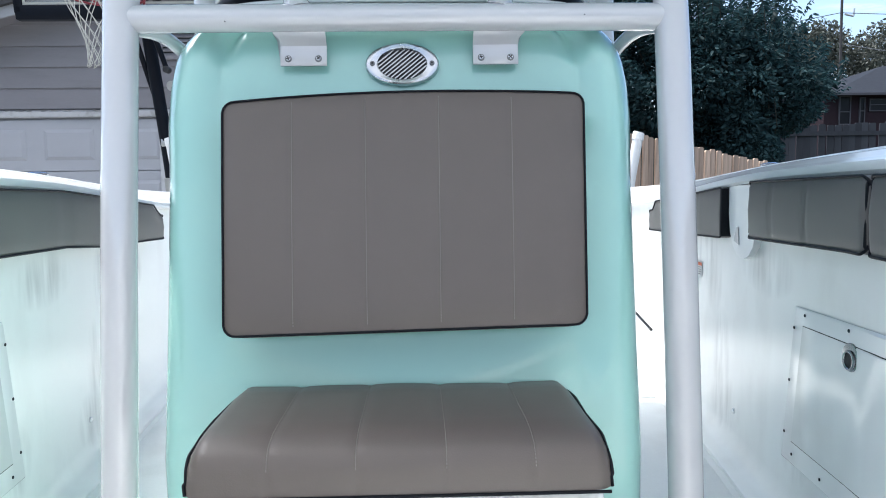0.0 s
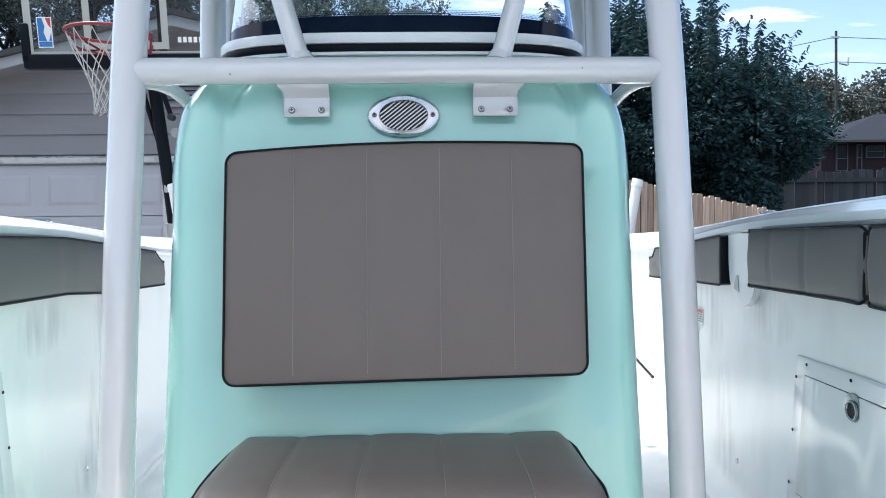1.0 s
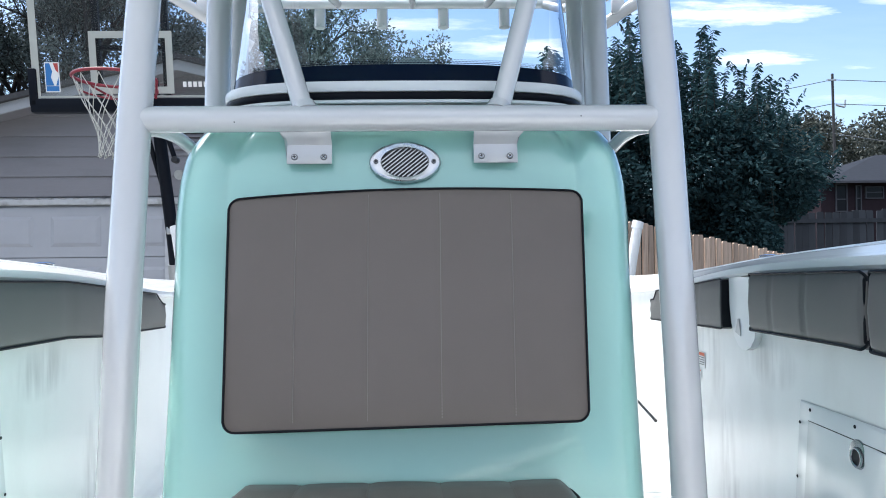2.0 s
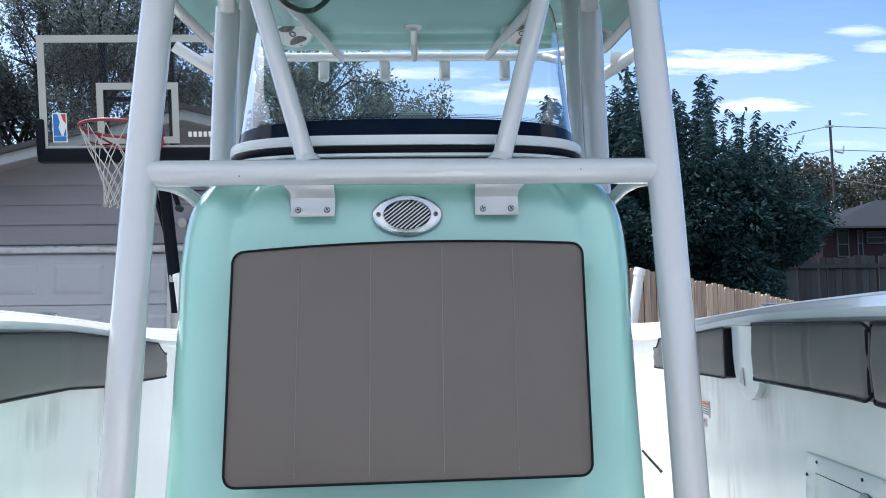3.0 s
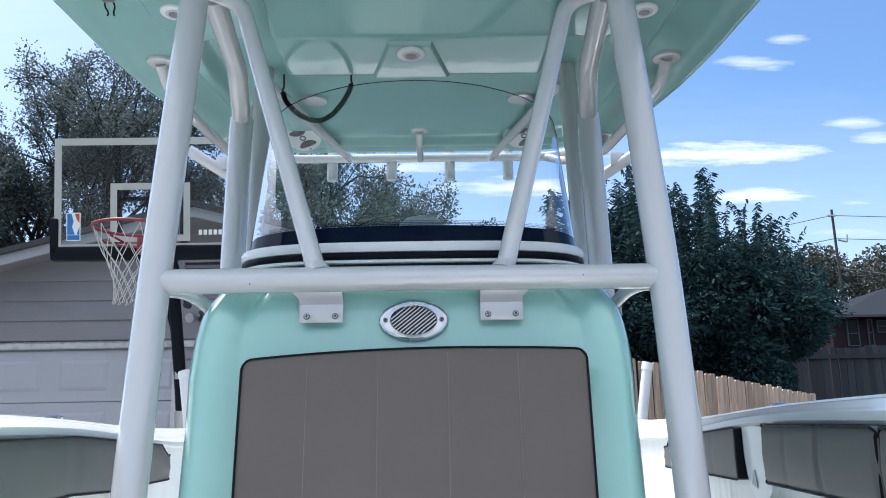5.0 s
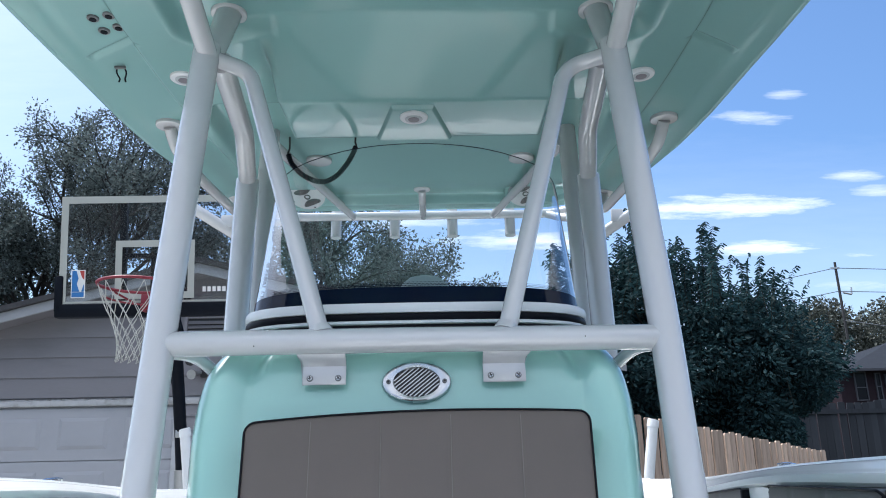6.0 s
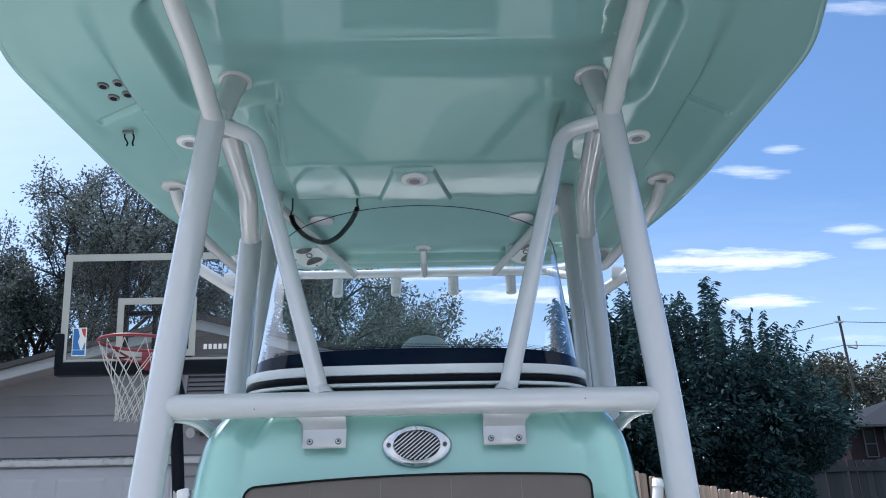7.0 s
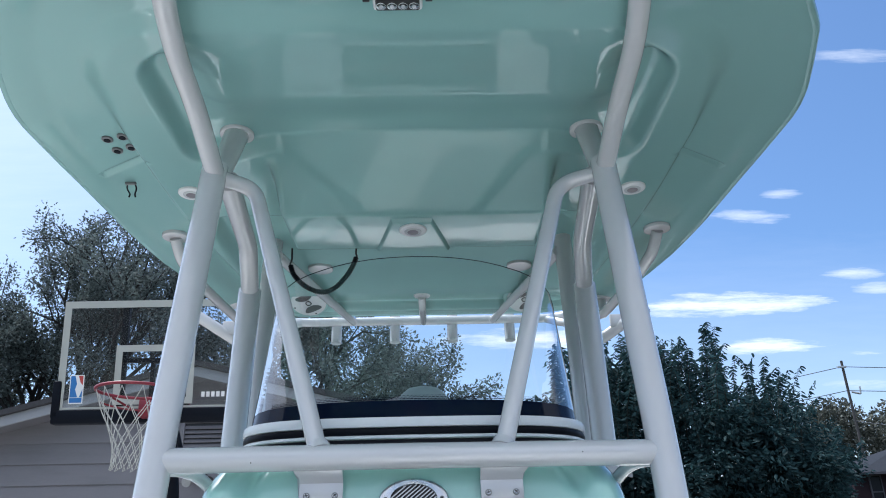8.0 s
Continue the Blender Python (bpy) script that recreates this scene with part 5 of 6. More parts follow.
for d in (-0.011, 0.011):
    part("clip_arm", tube([Vector((-0.841 + d, 1.870, 2.802)) - RB, Vector((-0.841 + d * 1.3, 1.879, 2.791)) - RB, Vector((-0.841 + d * 0.6, 1.889, 2.777)) - RB, Vector((-0.841 + d * 0.9, 1.889, 2.768)) - RB], 0.0024, 0.006, 8), "black_steel", clip)


# spreader light at the front
def spreader_light():
    th = thing("spreader_light", "white-cased bar of small lamps under the hardtop front", "lamp", at=(-0.012, 1.07, 2.805))
    part("case", box((-0.050, -0.05, -0.030), (0.050, 0.028, 0.002), 0.006, 2), "white_trim", th)
    face = part("face", box((-0.044, -0.045, -0.034), (0.044, 0.023, -0.029), 0.003, 1), "black", th)
    for j in range(2):
        for k in range(4):
            p = part("lamp_cell", disc(Vector((-0.033 + k * 0.022, 0.006 - j * 0.03, -0.035)), (0, 0, -1), 0.0105, 0.004, 16, 0.001), "chrome", th)
            part("diode", disc(Vector((-0.033 + k * 0.022, 0.006 - j * 0.03, -0.0375)), (0, 0, -1), 0.004, 0.002, 10), "lens", p)
    for s in (-1, 1):
        part("bracket", disc(Vector((s * 0.063, 0.0, -0.02)), (s, 0, 0), 0.008, 0.014, 14, 0.002), "black", th)


spreader_light()


# ---- cable loom that hangs from the roof box ----
loom = thing("cable_loom", "black corrugated cable loom hanging in a loop under the hardtop", "cable", at=(-0.29, 2.07, 2.66))
pts = [(-0.104, 0.0, -0.048), (-0.096, 0.0, -0.075), (-0.062, 0.0, -0.115), (-0.02, 0.0, -0.136), (0.012, 0.0, -0.139), (0.045, 0.0, -0.120), (0.078, 0.0, -0.078), (0.094, 0.0, -0.045), (0.101, 0.0, -0.022)]
smooth_pts = rounded(pts, 0.03, 5)
fine = []
for a, b in zip(smooth_pts, smooth_pts[1:]):
    n = max(1, int((b - a).length / 0.0018))
    fine += [a + (b - a) * (k / n) for k in range(n)]
bm = bmesh.new()
ringset = []
for k, p in enumerate(fine):
    d = (fine[min(k + 1, len(fine) - 1)] - fine[max(k - 1, 0)]).normalized()
    side = Vector((0, 1, 0))
    upv = d.cross(side).normalized()
    r = 0.0078 + 0.0012 * math.sin(k * 2.1)
    ringset.append([p + r * (math.cos(a) * side + math.sin(a) * upv) for a in (2 * math.pi * j / 12 for j in range(12))])
part("conduit", grid(ringset, bm, closed=True, ends=True), "rubber", loom)
part("wire", tube([(-0.102, 0, 0.01), (-0.101, 0, -0.03), (-0.106, 0.0, -0.042), (-0.104, 0, -0.052)], 0.003, 0.006, 8), "black", loom)
part("wire", tube([(0.100, 0, 0.01), (0.099, 0, -0.012), (0.103, 0, -0.020), (0.099, 0, -0.03)], 0.003, 0.006, 8), "black", loom)

# ---- trailer with guide posts ----
trailer = thing("boat_trailer", "galvanised boat trailer with white pipe guide posts", "trailer", at=(0, 3.0, 0))
KB = Vector((0, 3.0, 0))
for s in (1, -1):
    part("frame_rail", box(Vector((s * 0.62 - 0.05, -0.6, 0.34)) - KB, Vector((s * 0.62 + 0.05, 5.05, 0.46)) - KB, 0.006), "galv", trailer)
    part("bunk", box(Vector((s * 0.45 - 0.05, 0.6, 0.46)) - KB, Vector((s * 0.45 + 0.05, 4.4, 0.60)) - KB, 0.006), "old_wood", trailer)
    wheel = part("tyre", disc(Vector((s * 1.02, 2.9, 0.33)) - KB, (s, 0, 0), 0.33, 0.2, 40, 0.03), "black", trailer)
    part("rim", disc(Vector((s * 1.06, 2.9, 0.33)) - KB, (s, 0, 0), 0.19, 0.17, 32, 0.01), "galv", wheel)
    x0, x1 = (1.40, 1.455) if s > 0 else (-1.520, -1.562)
    post = part("guide_post", tube([Vector((x0 - s * 0.07, 4.9, 0.36)) - KB, Vector((x0 - s * 0.012, 4.9, 1.52)) - KB, Vector((x1, 4.9, 1.90)) - KB], 0.033, 0.2, 20), "pvc", trailer, "white plastic pipe guide post")
    part("pipe_cap", tube([Vector((x1 - s * 0.007, 4.9, 1.865)) - KB, Vector((x1, 4.9, 1.905)) - KB, Vector((x1 + s * 0.002, 4.9, 1.912)) - KB], 0.0385, segs=22, radii=(0.0385, 0.035)), "pvc", post)
part("cross_member", box(Vector((-1.58, 4.84, 0.30)) - KB, Vector((1.45, 4.94, 0.40)) - KB, 0.006), "galv", trailer)
part("cross_member", box(Vector((-1.0, 2.85, 0.26)) - KB, Vector((1.0, 2.95, 0.34)) - KB, 0.006), "galv", trailer)


# ---- basketball hoop ----
def basketball_hoop():
    th = thing("basketball_hoop", "portable basketball hoop with clear backboard, red rim and net", "basketball hoop", at=(-1.66, 5.2, 0))
    O = th.location.copy()
    x0, x1, zb, zt = -2.385, -1.155, 2.655, 3.405
    yb, yt = 4.755, 4.64

    def P(x, z, d=0.0):
        t = (z - zb) / (zt - zb)
        return Vector((x, yb + (yt - yb) * t + d, z)) - O

    def slab(name, xa, xb, za, zc, d0, d1, mat, parent, label="", bevel=0.0):
        bm = bmesh.new()
        vs = [bm.verts.new(P(x, z, d)) for d in (d0, d1) for x, z in ((xa, za), (xb, za), (xb, zc), (xa, zc))]
        for f in ((3, 2, 1, 0), (4, 5, 6, 7), (0, 1, 5, 4), (1, 2, 6, 5), (2, 3, 7, 6), (3, 0, 4, 7)):
            bm.faces.new([vs[k] for k in f])
        bmesh.ops.recalc_face_normals(bm, faces=bm.faces)
        if bevel:
            bmesh.ops.bevel(bm, geom=bm.edges[:], offset=bevel, segments=2, profile=0.5, affect="EDGES")
        return part(name, bm, mat, parent, label)

    board = slab("backboard", x0, x1, zb, zt, 0.0, 0.008, "board_glass", th, "clear acrylic backboard")
    board.visible_shadow = False
    b = 0.045
    slab("border_strip", x0, x1, zt - b, zt, -0.004, -0.001, "board_white", board)
    slab("border_strip", x0, x0 + b, zb + 0.03, zt - b, -0.004, -0.001, "board_white", board)
    slab("border_strip", x1 - b, x1, zb + 0.03, zt - b, -0.004, -0.001, "board_white", board)
    slab("border_strip", x0 + b, x1 - b, zb + 0.055, zb + 0.068, -0.004, -0.001, "board_white", board)
    sx0, sx1, sz0, sz1, q = -2.025, -1.512, 2.735, 3.112, 0.042
    slab("target_strip", sx0, sx1, sz1 - q, sz1, -0.004, -0.001, "board_white", board)
    slab("target_strip", sx0, sx1, sz0, sz0 + q, -0.004, -0.001, "board_white", board)
    slab("target_strip", sx0, sx0 + q, sz0 + q, sz1 - q, -0.004, -0.001, "board_white", board)
    slab("target_strip", sx1 - q, sx1, sz0 + q, sz1 - q, -0.004, -0.001, "board_white", board)
    # steel behind the sheet
    for x in (-1.985, -1.56):
        slab("back_bar", x - 0.021, x + 0.021, zb, zt - 0.005, 0.012, 0.04, "black_steel", th)
    slab("back_bar", -1.985, -1.56, 3.005, 3.03, 0.012, 0.04, "black_steel", th)
    slab("back_bar", -1.80, -1.775, 2.72, 3.01, 0.012, 0.04, "black_steel", th)
    slab("bumper", x0 - 0.022, x1 + 0.022, zb - 0.035, zb + 0.052, -0.018, 0.05, "black_steel", th, "black bottom bumper", 0.012)
    for x, s in ((x0, 1), (x1, -1)):
        slab("corner_pad", x - s * 0.026, x + s * 0.028, zb + 0.0, zb + 0.235, -0.018, 0.05, "black_steel", th, "black corner pad", 0.012)
    # badges: plain shapes only
    slab("badge", -2.305, -2.215, 2.745, 2.925, -0.0075, -0.005, "label", board, "white badge with blue and red fields")

    def field(pts, mat):
        bm = bmesh.new()
        grid([[P(x, z, d) for x, z in pts] for d in (-0.0098, -0.008)], bm, closed=True, ends=True)
        part("badge_field", bm, mat, board, smooth=False)

    field(((-2.299, 2.785), (-2.250, 2.785), (-2.268, 2.835), (-2.258, 2.870), (-2.272, 2.919), (-2.299, 2.919)), "logo_blue")
    field(((-2.238, 2.785), (-2.221, 2.785), (-2.221, 2.835)), "logo_blue")
    field(((-2.250, 2.919), (-2.221, 2.919), (-2.221, 2.860), (-2.236, 2.878)), "logo_red")
    field(((-2.299, 2.751), (-2.221, 2.751), (-2.221, 2.781), (-2.299, 2.781)), "logo_blue")
    for k in range(5):
        slab("maker_mark", -1.455 + k * 0.032, -1.434 + k * 0.032, 2.774, 2.806, -0.0065, -0.005, "label", board)
    # rim and net
    c = Vector((-1.735, 4.375, 2.742)) - O
    R = 0.226
    rim = part("rim", tube([c + Vector((R * math.cos(a), R * math.sin(a), 0)) for a in np.linspace(0, 2 * math.pi, 49)], 0.0095, segs=10), "rim", th, "red steel rim")
    part("rim_brace", tube([c + Vector((R * math.cos(a), R * math.sin(a) + 0.02, -0.052 - 0.02 * math.sin(a))) for a in np.linspace(0.1, math.pi - 0.1, 17)], 0.006, segs=8), "rim", rim)
    for s in (-1, 1):
        part("rim_brace", tube([c + Vector((s * 0.205, 0.10, -0.004)), c + Vector((s * 0.13, 0.30, -0.05))], 0.007, segs=8), "rim", rim)
    part("rim_plate", box(c + Vector((-0.09, R + 0.06, -0.10)), c + Vector((0.09, R + 0.155, 0.015)), 0.008), "rim", rim)
    n, levels = 12, 7
    radii = (0.222, 0.180, 0.142, 0.112, 0.094, 0.084, 0.086)
    drops = (-0.012, -0.12, -0.20, -0.265, -0.325, -0.38, -0.43)
    bm = bmesh.new()

    def knot(i, l):
        a = 2 * math.pi * (i + 0.5 * (l % 2)) / n
        w = 0.006 * noise.noise(Vector((i * 1.7, l * 2.3, 0)))
        return c + Vector(((radii[l] + w) * math.cos(a), (radii[l] + w) * math.sin(a), drops[l] + w))

    for l in range(levels - 1):
        for i in range(n):
            a = knot(i, l)
            for j in ((i, i - 1) if l % 2 == 0 else (i, i + 1)):
                tube([a, (a + knot(j, l + 1)) / 2 + Vector((0, 0, -0.004)), knot(j, l + 1)], 0.0026, segs=6, bm=bm)
    for i in range(n):
        p = knot(i, levels - 1)
        tube([p + Vector((0, 0, 0.0)), p + Vector((0.01, 0, -0.022)), p + Vector((-0.008, 0.006, -0.03)), p + Vector((0.0, 0.004, -0.004))], 0.0031, segs=6, bm=bm)
    part("net", bm, "net", th, "white cord net")
    # pole, arms, base
    pole = [Vector(p) - O for p in ((-1.590, 5.30, 0.10), (-1.628, 5.10, 1.70), (-1.680, 4.93, 2.56), (-1.70, 4.87, 2.86))]
    part("pole", tube(pole, 0.040, 0.3, 20), "black_steel", th)
    part("lower_pole", tube([Vector((-1.589, 5.30, 0.06)) - O, Vector((-1.6263, 5.100, 1.66)) - O], 0.051, segs=20), "galv", th)
    part("pole_clamp", box(Vector((-1.665, 5.02, 1.86)) - O, Vector((-1.572, 5.12, 1.92)) - O, 0.01), "galv", th)
    part("arm", tube([Vector((-1.745, 4.82, 2.62)) - O, Vector((-1.725, 4.98, 2.36)) - O, Vector((-1.665, 5.05, 2.08)) - O], 0.016, 0.05, 12), "black_steel", th)
    part("arm", tube([Vector((-1.62, 4.80, 2.60)) - O, Vector((-1.555, 4.88, 2.335)) - O], 0.016, 0, 12), "black_steel", th)
    part("arm_knob", disc(Vector((-1.555, 4.88, 2.335)) - O, (0, -1, 0), 0.022, 0.05, 16, 0.005), "black", th)
    part("tank", box((-0.42, -0.25, 0.0), (0.42, 0.75, 0.16), 0.06, 3), "black", th, "black water tank base")


basketball_hoop()


# ---- garage ----
GY = 7.0
PEAK_X, PEAK_Z, PITCH = -2.10, 3.42, 0.250
GX0, GX1 = -5.7, 1.64
garage = thing("garage", "grey lap-sided garage with a panelled overhead door and gable vent", "garage", at=(-2.03, GY, 0), kind="structure")
GB = Vector((-2.03, GY, 0))
DX0, DX1, DTOP = -5.35, -2.34, 2.20


def roof_z(x):
    return PEAK_Z - PITCH * abs(x - PEAK_X)


part("front_wall", box(Vector((DX1 + 0.02, GY + 0.01, 0)) - GB, Vector((GX1, GY + 0.12, 2.42)) - GB), "siding", garage)
part("front_wall", box(Vector((GX0, GY + 0.01, 0)) - GB, Vector((DX0, GY + 0.12, 2.42)) - GB), "siding", garage)
bm = bmesh.new()
ring = [(GX0, 2.27), (GX1, 2.27), (GX1, roof_z(GX1)), (PEAK_X, PEAK_Z), (GX0, roof_z(GX0))]
grid([[Vector((x, y, z)) - GB for x, z in ring] for y in (GY + 0.012, GY + 0.12)], bm, closed=True, ends=True)
part("gable_wall", bm, "siding", garage, smooth=False)
for x in (GX0, GX1 - 0.12):
    part("side_wall", box(Vector((x, GY + 0.12, 0)) - GB, Vector((x + 0.12, GY + 3.9, 2.45)) - GB), "siding", garage)
part("back_wall", box(Vector((GX0, GY + 3.9, 0)) - GB, Vector((GX1, GY + 4.02, 2.45)) - GB), "siding", garage)
for s in (-1, 1):
    xe = PEAK_X + (3.85 if s > 0 else -4.05)
    bm = bmesh.new()
    ring = [(PEAK_X, PEAK_Z + 0.037), (xe, roof_z(xe) + 0.037), (xe, roof_z(xe) + 0.085), (PEAK_X, PEAK_Z + 0.085)]
    grid([[Vector((x, y, z)) - GB for x, z in ring] for y in (GY - 0.43, GY + 4.2)], bm, closed=True, ends=True)
    part("roof", bm, "shingle", garage, "dark shingled roof", smooth=False)
    bm = bmesh.new()
    ring = [(PEAK_X, PEAK_Z + 0.035), (xe, roof_z(xe) + 0.035), (xe, roof_z(xe) - 0.055), (PEAK_X, PEAK_Z - 0.055)]
    grid([[Vector((x, y, z)) - GB for x, z in ring] for y in (GY - 0.385, GY - 0.36)], bm, closed=True, ends=True)
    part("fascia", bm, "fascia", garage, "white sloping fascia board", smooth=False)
    bm = bmesh.new()
    ring = [(PEAK_X, PEAK_Z + 0.019), (xe, roof_z(xe) + 0.019), (xe, roof_z(xe) - 0.004), (PEAK_X, PEAK_Z - 0.004)]
    grid([[Vector((x, y, z)) - GB for x, z in ring] for y in (GY - 0.36, GY + 0.02)], bm, closed=True, ends=True)
    part("soffit", bm, "siding", garage, smooth=False)
# overhead door: four sections with pressed panels
door = part("overhead_door", box(Vector((DX0, GY + 0.03, 0.0)) - GB, Vector((DX1, GY + 0.07, DTOP + 0.06)) - GB), "door_paint", garage, "pale grey panelled overhead door")
sec = [(0.0, 0.79), (0.79, 1.26), (1.26, 1.73), (1.73, 2.20)]
for z0, z1 in sec:
    part("door_section", box(Vector((DX0, GY + 0.008, z0 + 0.003)) - GB, Vector((DX1, GY + 0.03, z1 - 0.003)) - GB, 0.003, 1), "door_paint", door)
pane_me = bmesh.new()
rows = []
for k, dy in ((1.0, 0.0), (0.985, -0.002), (0.78, -0.014)):
    kx = 1 - (1 - k) * 0.66
    rows.append([Vector((x * 0.225 * kx, dy, z * 0.138 * k)) for x, z in ((-1, -1), (1, -1), (1, 1), (-1, 1))])
grid(rows, pane_me, closed=True)
pane_me.verts.ensure_lookup_table()
pane_me.faces.new(pane_me.verts[8:12])
bmesh.ops.recalc_face_normals(pane_me, faces=pane_me.faces)
pane_me = mesh_of(pane_me, "door_paint")
for z0, z1 in sec:
    x = -3.16
    while x > DX0 + 0.3:
        shared("pressed_panel", pane_me, door, Matrix.Translation(Vector((x, GY + 0.0075, (z0 + z1) / 2 + 0.005)) - GB))
        x -= 0.612
    shared("pressed_panel", pane_me, door, Matrix.Translation(Vector((-2.56, GY + 0.0075, (z0 + z1) / 2 + 0.005)) - GB))
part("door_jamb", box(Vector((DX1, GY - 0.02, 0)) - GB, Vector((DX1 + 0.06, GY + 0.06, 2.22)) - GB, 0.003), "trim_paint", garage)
# header board with flaking paint
bm = bmesh.new()
xs = np.linspace(DX0 - 0.1, GX1 - 0.02, 150)
rows = []
for x in xs:
    w = 0.008 * max(0, noise.noise(Vector((float(x) * 9, 0, 0))) - 0.05)
    rows.append([Vector((float(x), y, z)) - GB for y, z in ((GY + 0.02, 2.215), (GY - 0.035, 2.215), (GY - 0.04, 2.222), (GY - 0.04 + w, 2.262 + w), (GY - 0.028 + w, 2.272 + w), (GY + 0.02, 2.285))])
grid(rows, bm)
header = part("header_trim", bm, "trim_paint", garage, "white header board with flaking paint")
# curled flakes of paint that stand off the top of the board
frnd = random.Random(8)
for k in range(13):
    x = -3.90 + 0.11 * k + frnd.uniform(-0.02, 0.02)
    ln, ht, lift = frnd.uniform(0.03, 0.09), frnd.uniform(0.005, 0.012), frnd.uniform(0.010, 0.024)
    rows = []
    for j in range(5):
        t = j / 4
        w = ht * (0.35 + 0.65 * math.sin(math.pi * (0.15 + 0.7 * t)))
        rows.append([Vector((x + ln * (t - 0.5), GY - 0.030 - lift * u * u, 2.268 + w * u + 0.004 * math.sin(9 * t + k))) - GB for u in (0.0, 0.5, 1.0)])
    part("paint_flake", grid(rows), "trim_paint", header)


def lap_board(x0, x1, z, cut=False):
    h = 0.186
    xa, xb = x0, x1
    xta, xtb = x0, x1
    if cut:
        lim = (PEAK_Z - z) / PITCH
        xa, xb = max(x0, PEAK_X - lim), min(x1, PEAK_X + lim)
        lim2 = max(0.01, (PEAK_Z - z - h) / PITCH)
        xta, xtb = max(x0, PEAK_X - lim2), min(x1, PEAK_X + lim2)
    bm = bmesh.new()
    rows = [[Vector((a, y, zz)) - GB for a, y, zz in ((xa, GY - 0.016, z), (xta, GY + 0.004, z + h + 0.012), (xta, GY + 0.0115, z + h + 0.012), (xa, GY + 0.0115, z))],
            [Vector((a, y, zz)) - GB for a, y, zz in ((xb, GY - 0.016, z), (xtb, GY + 0.004, z + h + 0.012), (xtb, GY + 0.0115, z + h + 0.012), (xb, GY + 0.0115, z))]]
    grid(rows, bm, closed=True, ends=True)
    part("lap_board", bm, "siding", garage, smooth=False)


z = 2.293
while z < PEAK_Z - 0.1:
    lap_board(GX0, GX1, z, True)
    z += 0.185
z = 2.293 - 0.185
while z > -0.1:
    lap_board(DX1 + 0.06, GX1, max(z, 0.02))
    z -= 0.185
# gable vent
vent_p = part("gable_vent", box(Vector((-2.275, GY - 0.022, 2.735)) - GB, Vector((-1.84, GY + 0.0, 3.02)) - GB), "black", garage, "louvred gable vent")
for a, b, c, d in ((-2.30, -2.265, 2.715, 3.04), (-1.85, -1.815, 2.715, 3.04), (-2.265, -1.85, 3.005, 3.04), (-2.265, -1.85, 2.715, 2.75)):
    part("vent_frame", box(Vector((a, GY - 0.05, c)) - GB, Vector((b, GY - 0.01, d)) - GB, 0.004), "siding", vent_p)
for k in range(6):
    z = 2.762 + k * 0.041
    bm = box((-0.207, -0.003, -0.022), (0.207, 0.003, 0.022))
    bmesh.ops.transform(bm, matrix=Matrix.Translation(Vector((-2.057, GY - 0.032, z)) - GB) @ Matrix.Rotation(radians(-42), 4, "X"), verts=bm.verts)
    part("vent_slat", bm, "siding", vent_p)
# wall floodlight
fl = thing("wall_floodlight", "small dark twin floodlight on the garage wall", "lamp", at=(-2.07, GY - 0.01, 2.50))
part("mount", box((-0.05, -0.03, -0.05), (0.05, 0.0, 0.05), 0.01), "black", fl)
part("lamp_head", tube([(0.04, -0.03, 0), (0.09, -0.08, -0.02), (0.10, -0.13, -0.03)], 0.03, 0.02, 16, radii=(0.015, 0.045)), "black", fl)
part("lamp_head", tube([(-0.04, -0.03, 0), (-0.09, -0.08, -0.02), (-0.10, -0.13, -0.03)], 0.03, 0.02, 16, radii=(0.015, 0.045)), "galv", fl)

# ---- fences ----
cedar = thing("picket_fence", "new cedar privacy fence of dog-eared pickets", "fence", at=(2.7, 7.45, 0), kind="structure")
FB0 = Vector((2.7, 7.45, 0))


def picket_mesh(w, h, t, ear, mat):
    bm = bmesh.new()
    ring = [(-w / 2, 0), (w / 2, 0), (w / 2, h - ear), (w / 2 - ear, h), (-w / 2 + ear, h), (-w / 2, h - ear)]
    grid([[Vector((x, y, z)) for x, z in ring] for y in (0.0, t)], bm, closed=True, ends=True)
    return mesh_of(bm, mat)


rnd = random.Random(5)
p0, p1 = Vector((1.53, 6.806, 0)), Vector((4.70, 9.184, 0))
way = (p1 - p0).normalized()
turn = math.atan2(way.y, way.x)
length = (p1 - p0).length
pk = [picket_mesh(0.091, 2.5, 0.019, 0.016, "cedar"), picket_mesh(0.088, 2.5, 0.017, 0.014, "cedar"), picket_mesh(0.094, 2.5, 0.019, 0.017, "cedar")]
s = 0.0
while s < length:
    p = p0 + way * s
    top = 1.923 - 0.135 * (p.x - 2.854) + rnd.uniform(-0.014, 0.014)
    m = Matrix.Translation(Vector((p.x, p.y, top - 2.5)) - FB0) @ Matrix.Rotation(turn + rnd.uniform(-0.06, 0.06), 4, "Z") @ Matrix.Rotation(rnd.uniform(-0.008, 0.008), 4, "Y")
    shared("picket", rnd.choice(pk), cedar, m)
    s += 0.108 + rnd.uniform(-0.003, 0.004)
for h in (0.35, 1.55):
    a, b = p0 + Vector((-0.02, 0.055, h)), p1 + Vector((-0.02, 0.055, h - 0.42))
    part("fence_rail", tube([a - FB0, b - FB0], 0.03, segs=8), "cedar", cedar)

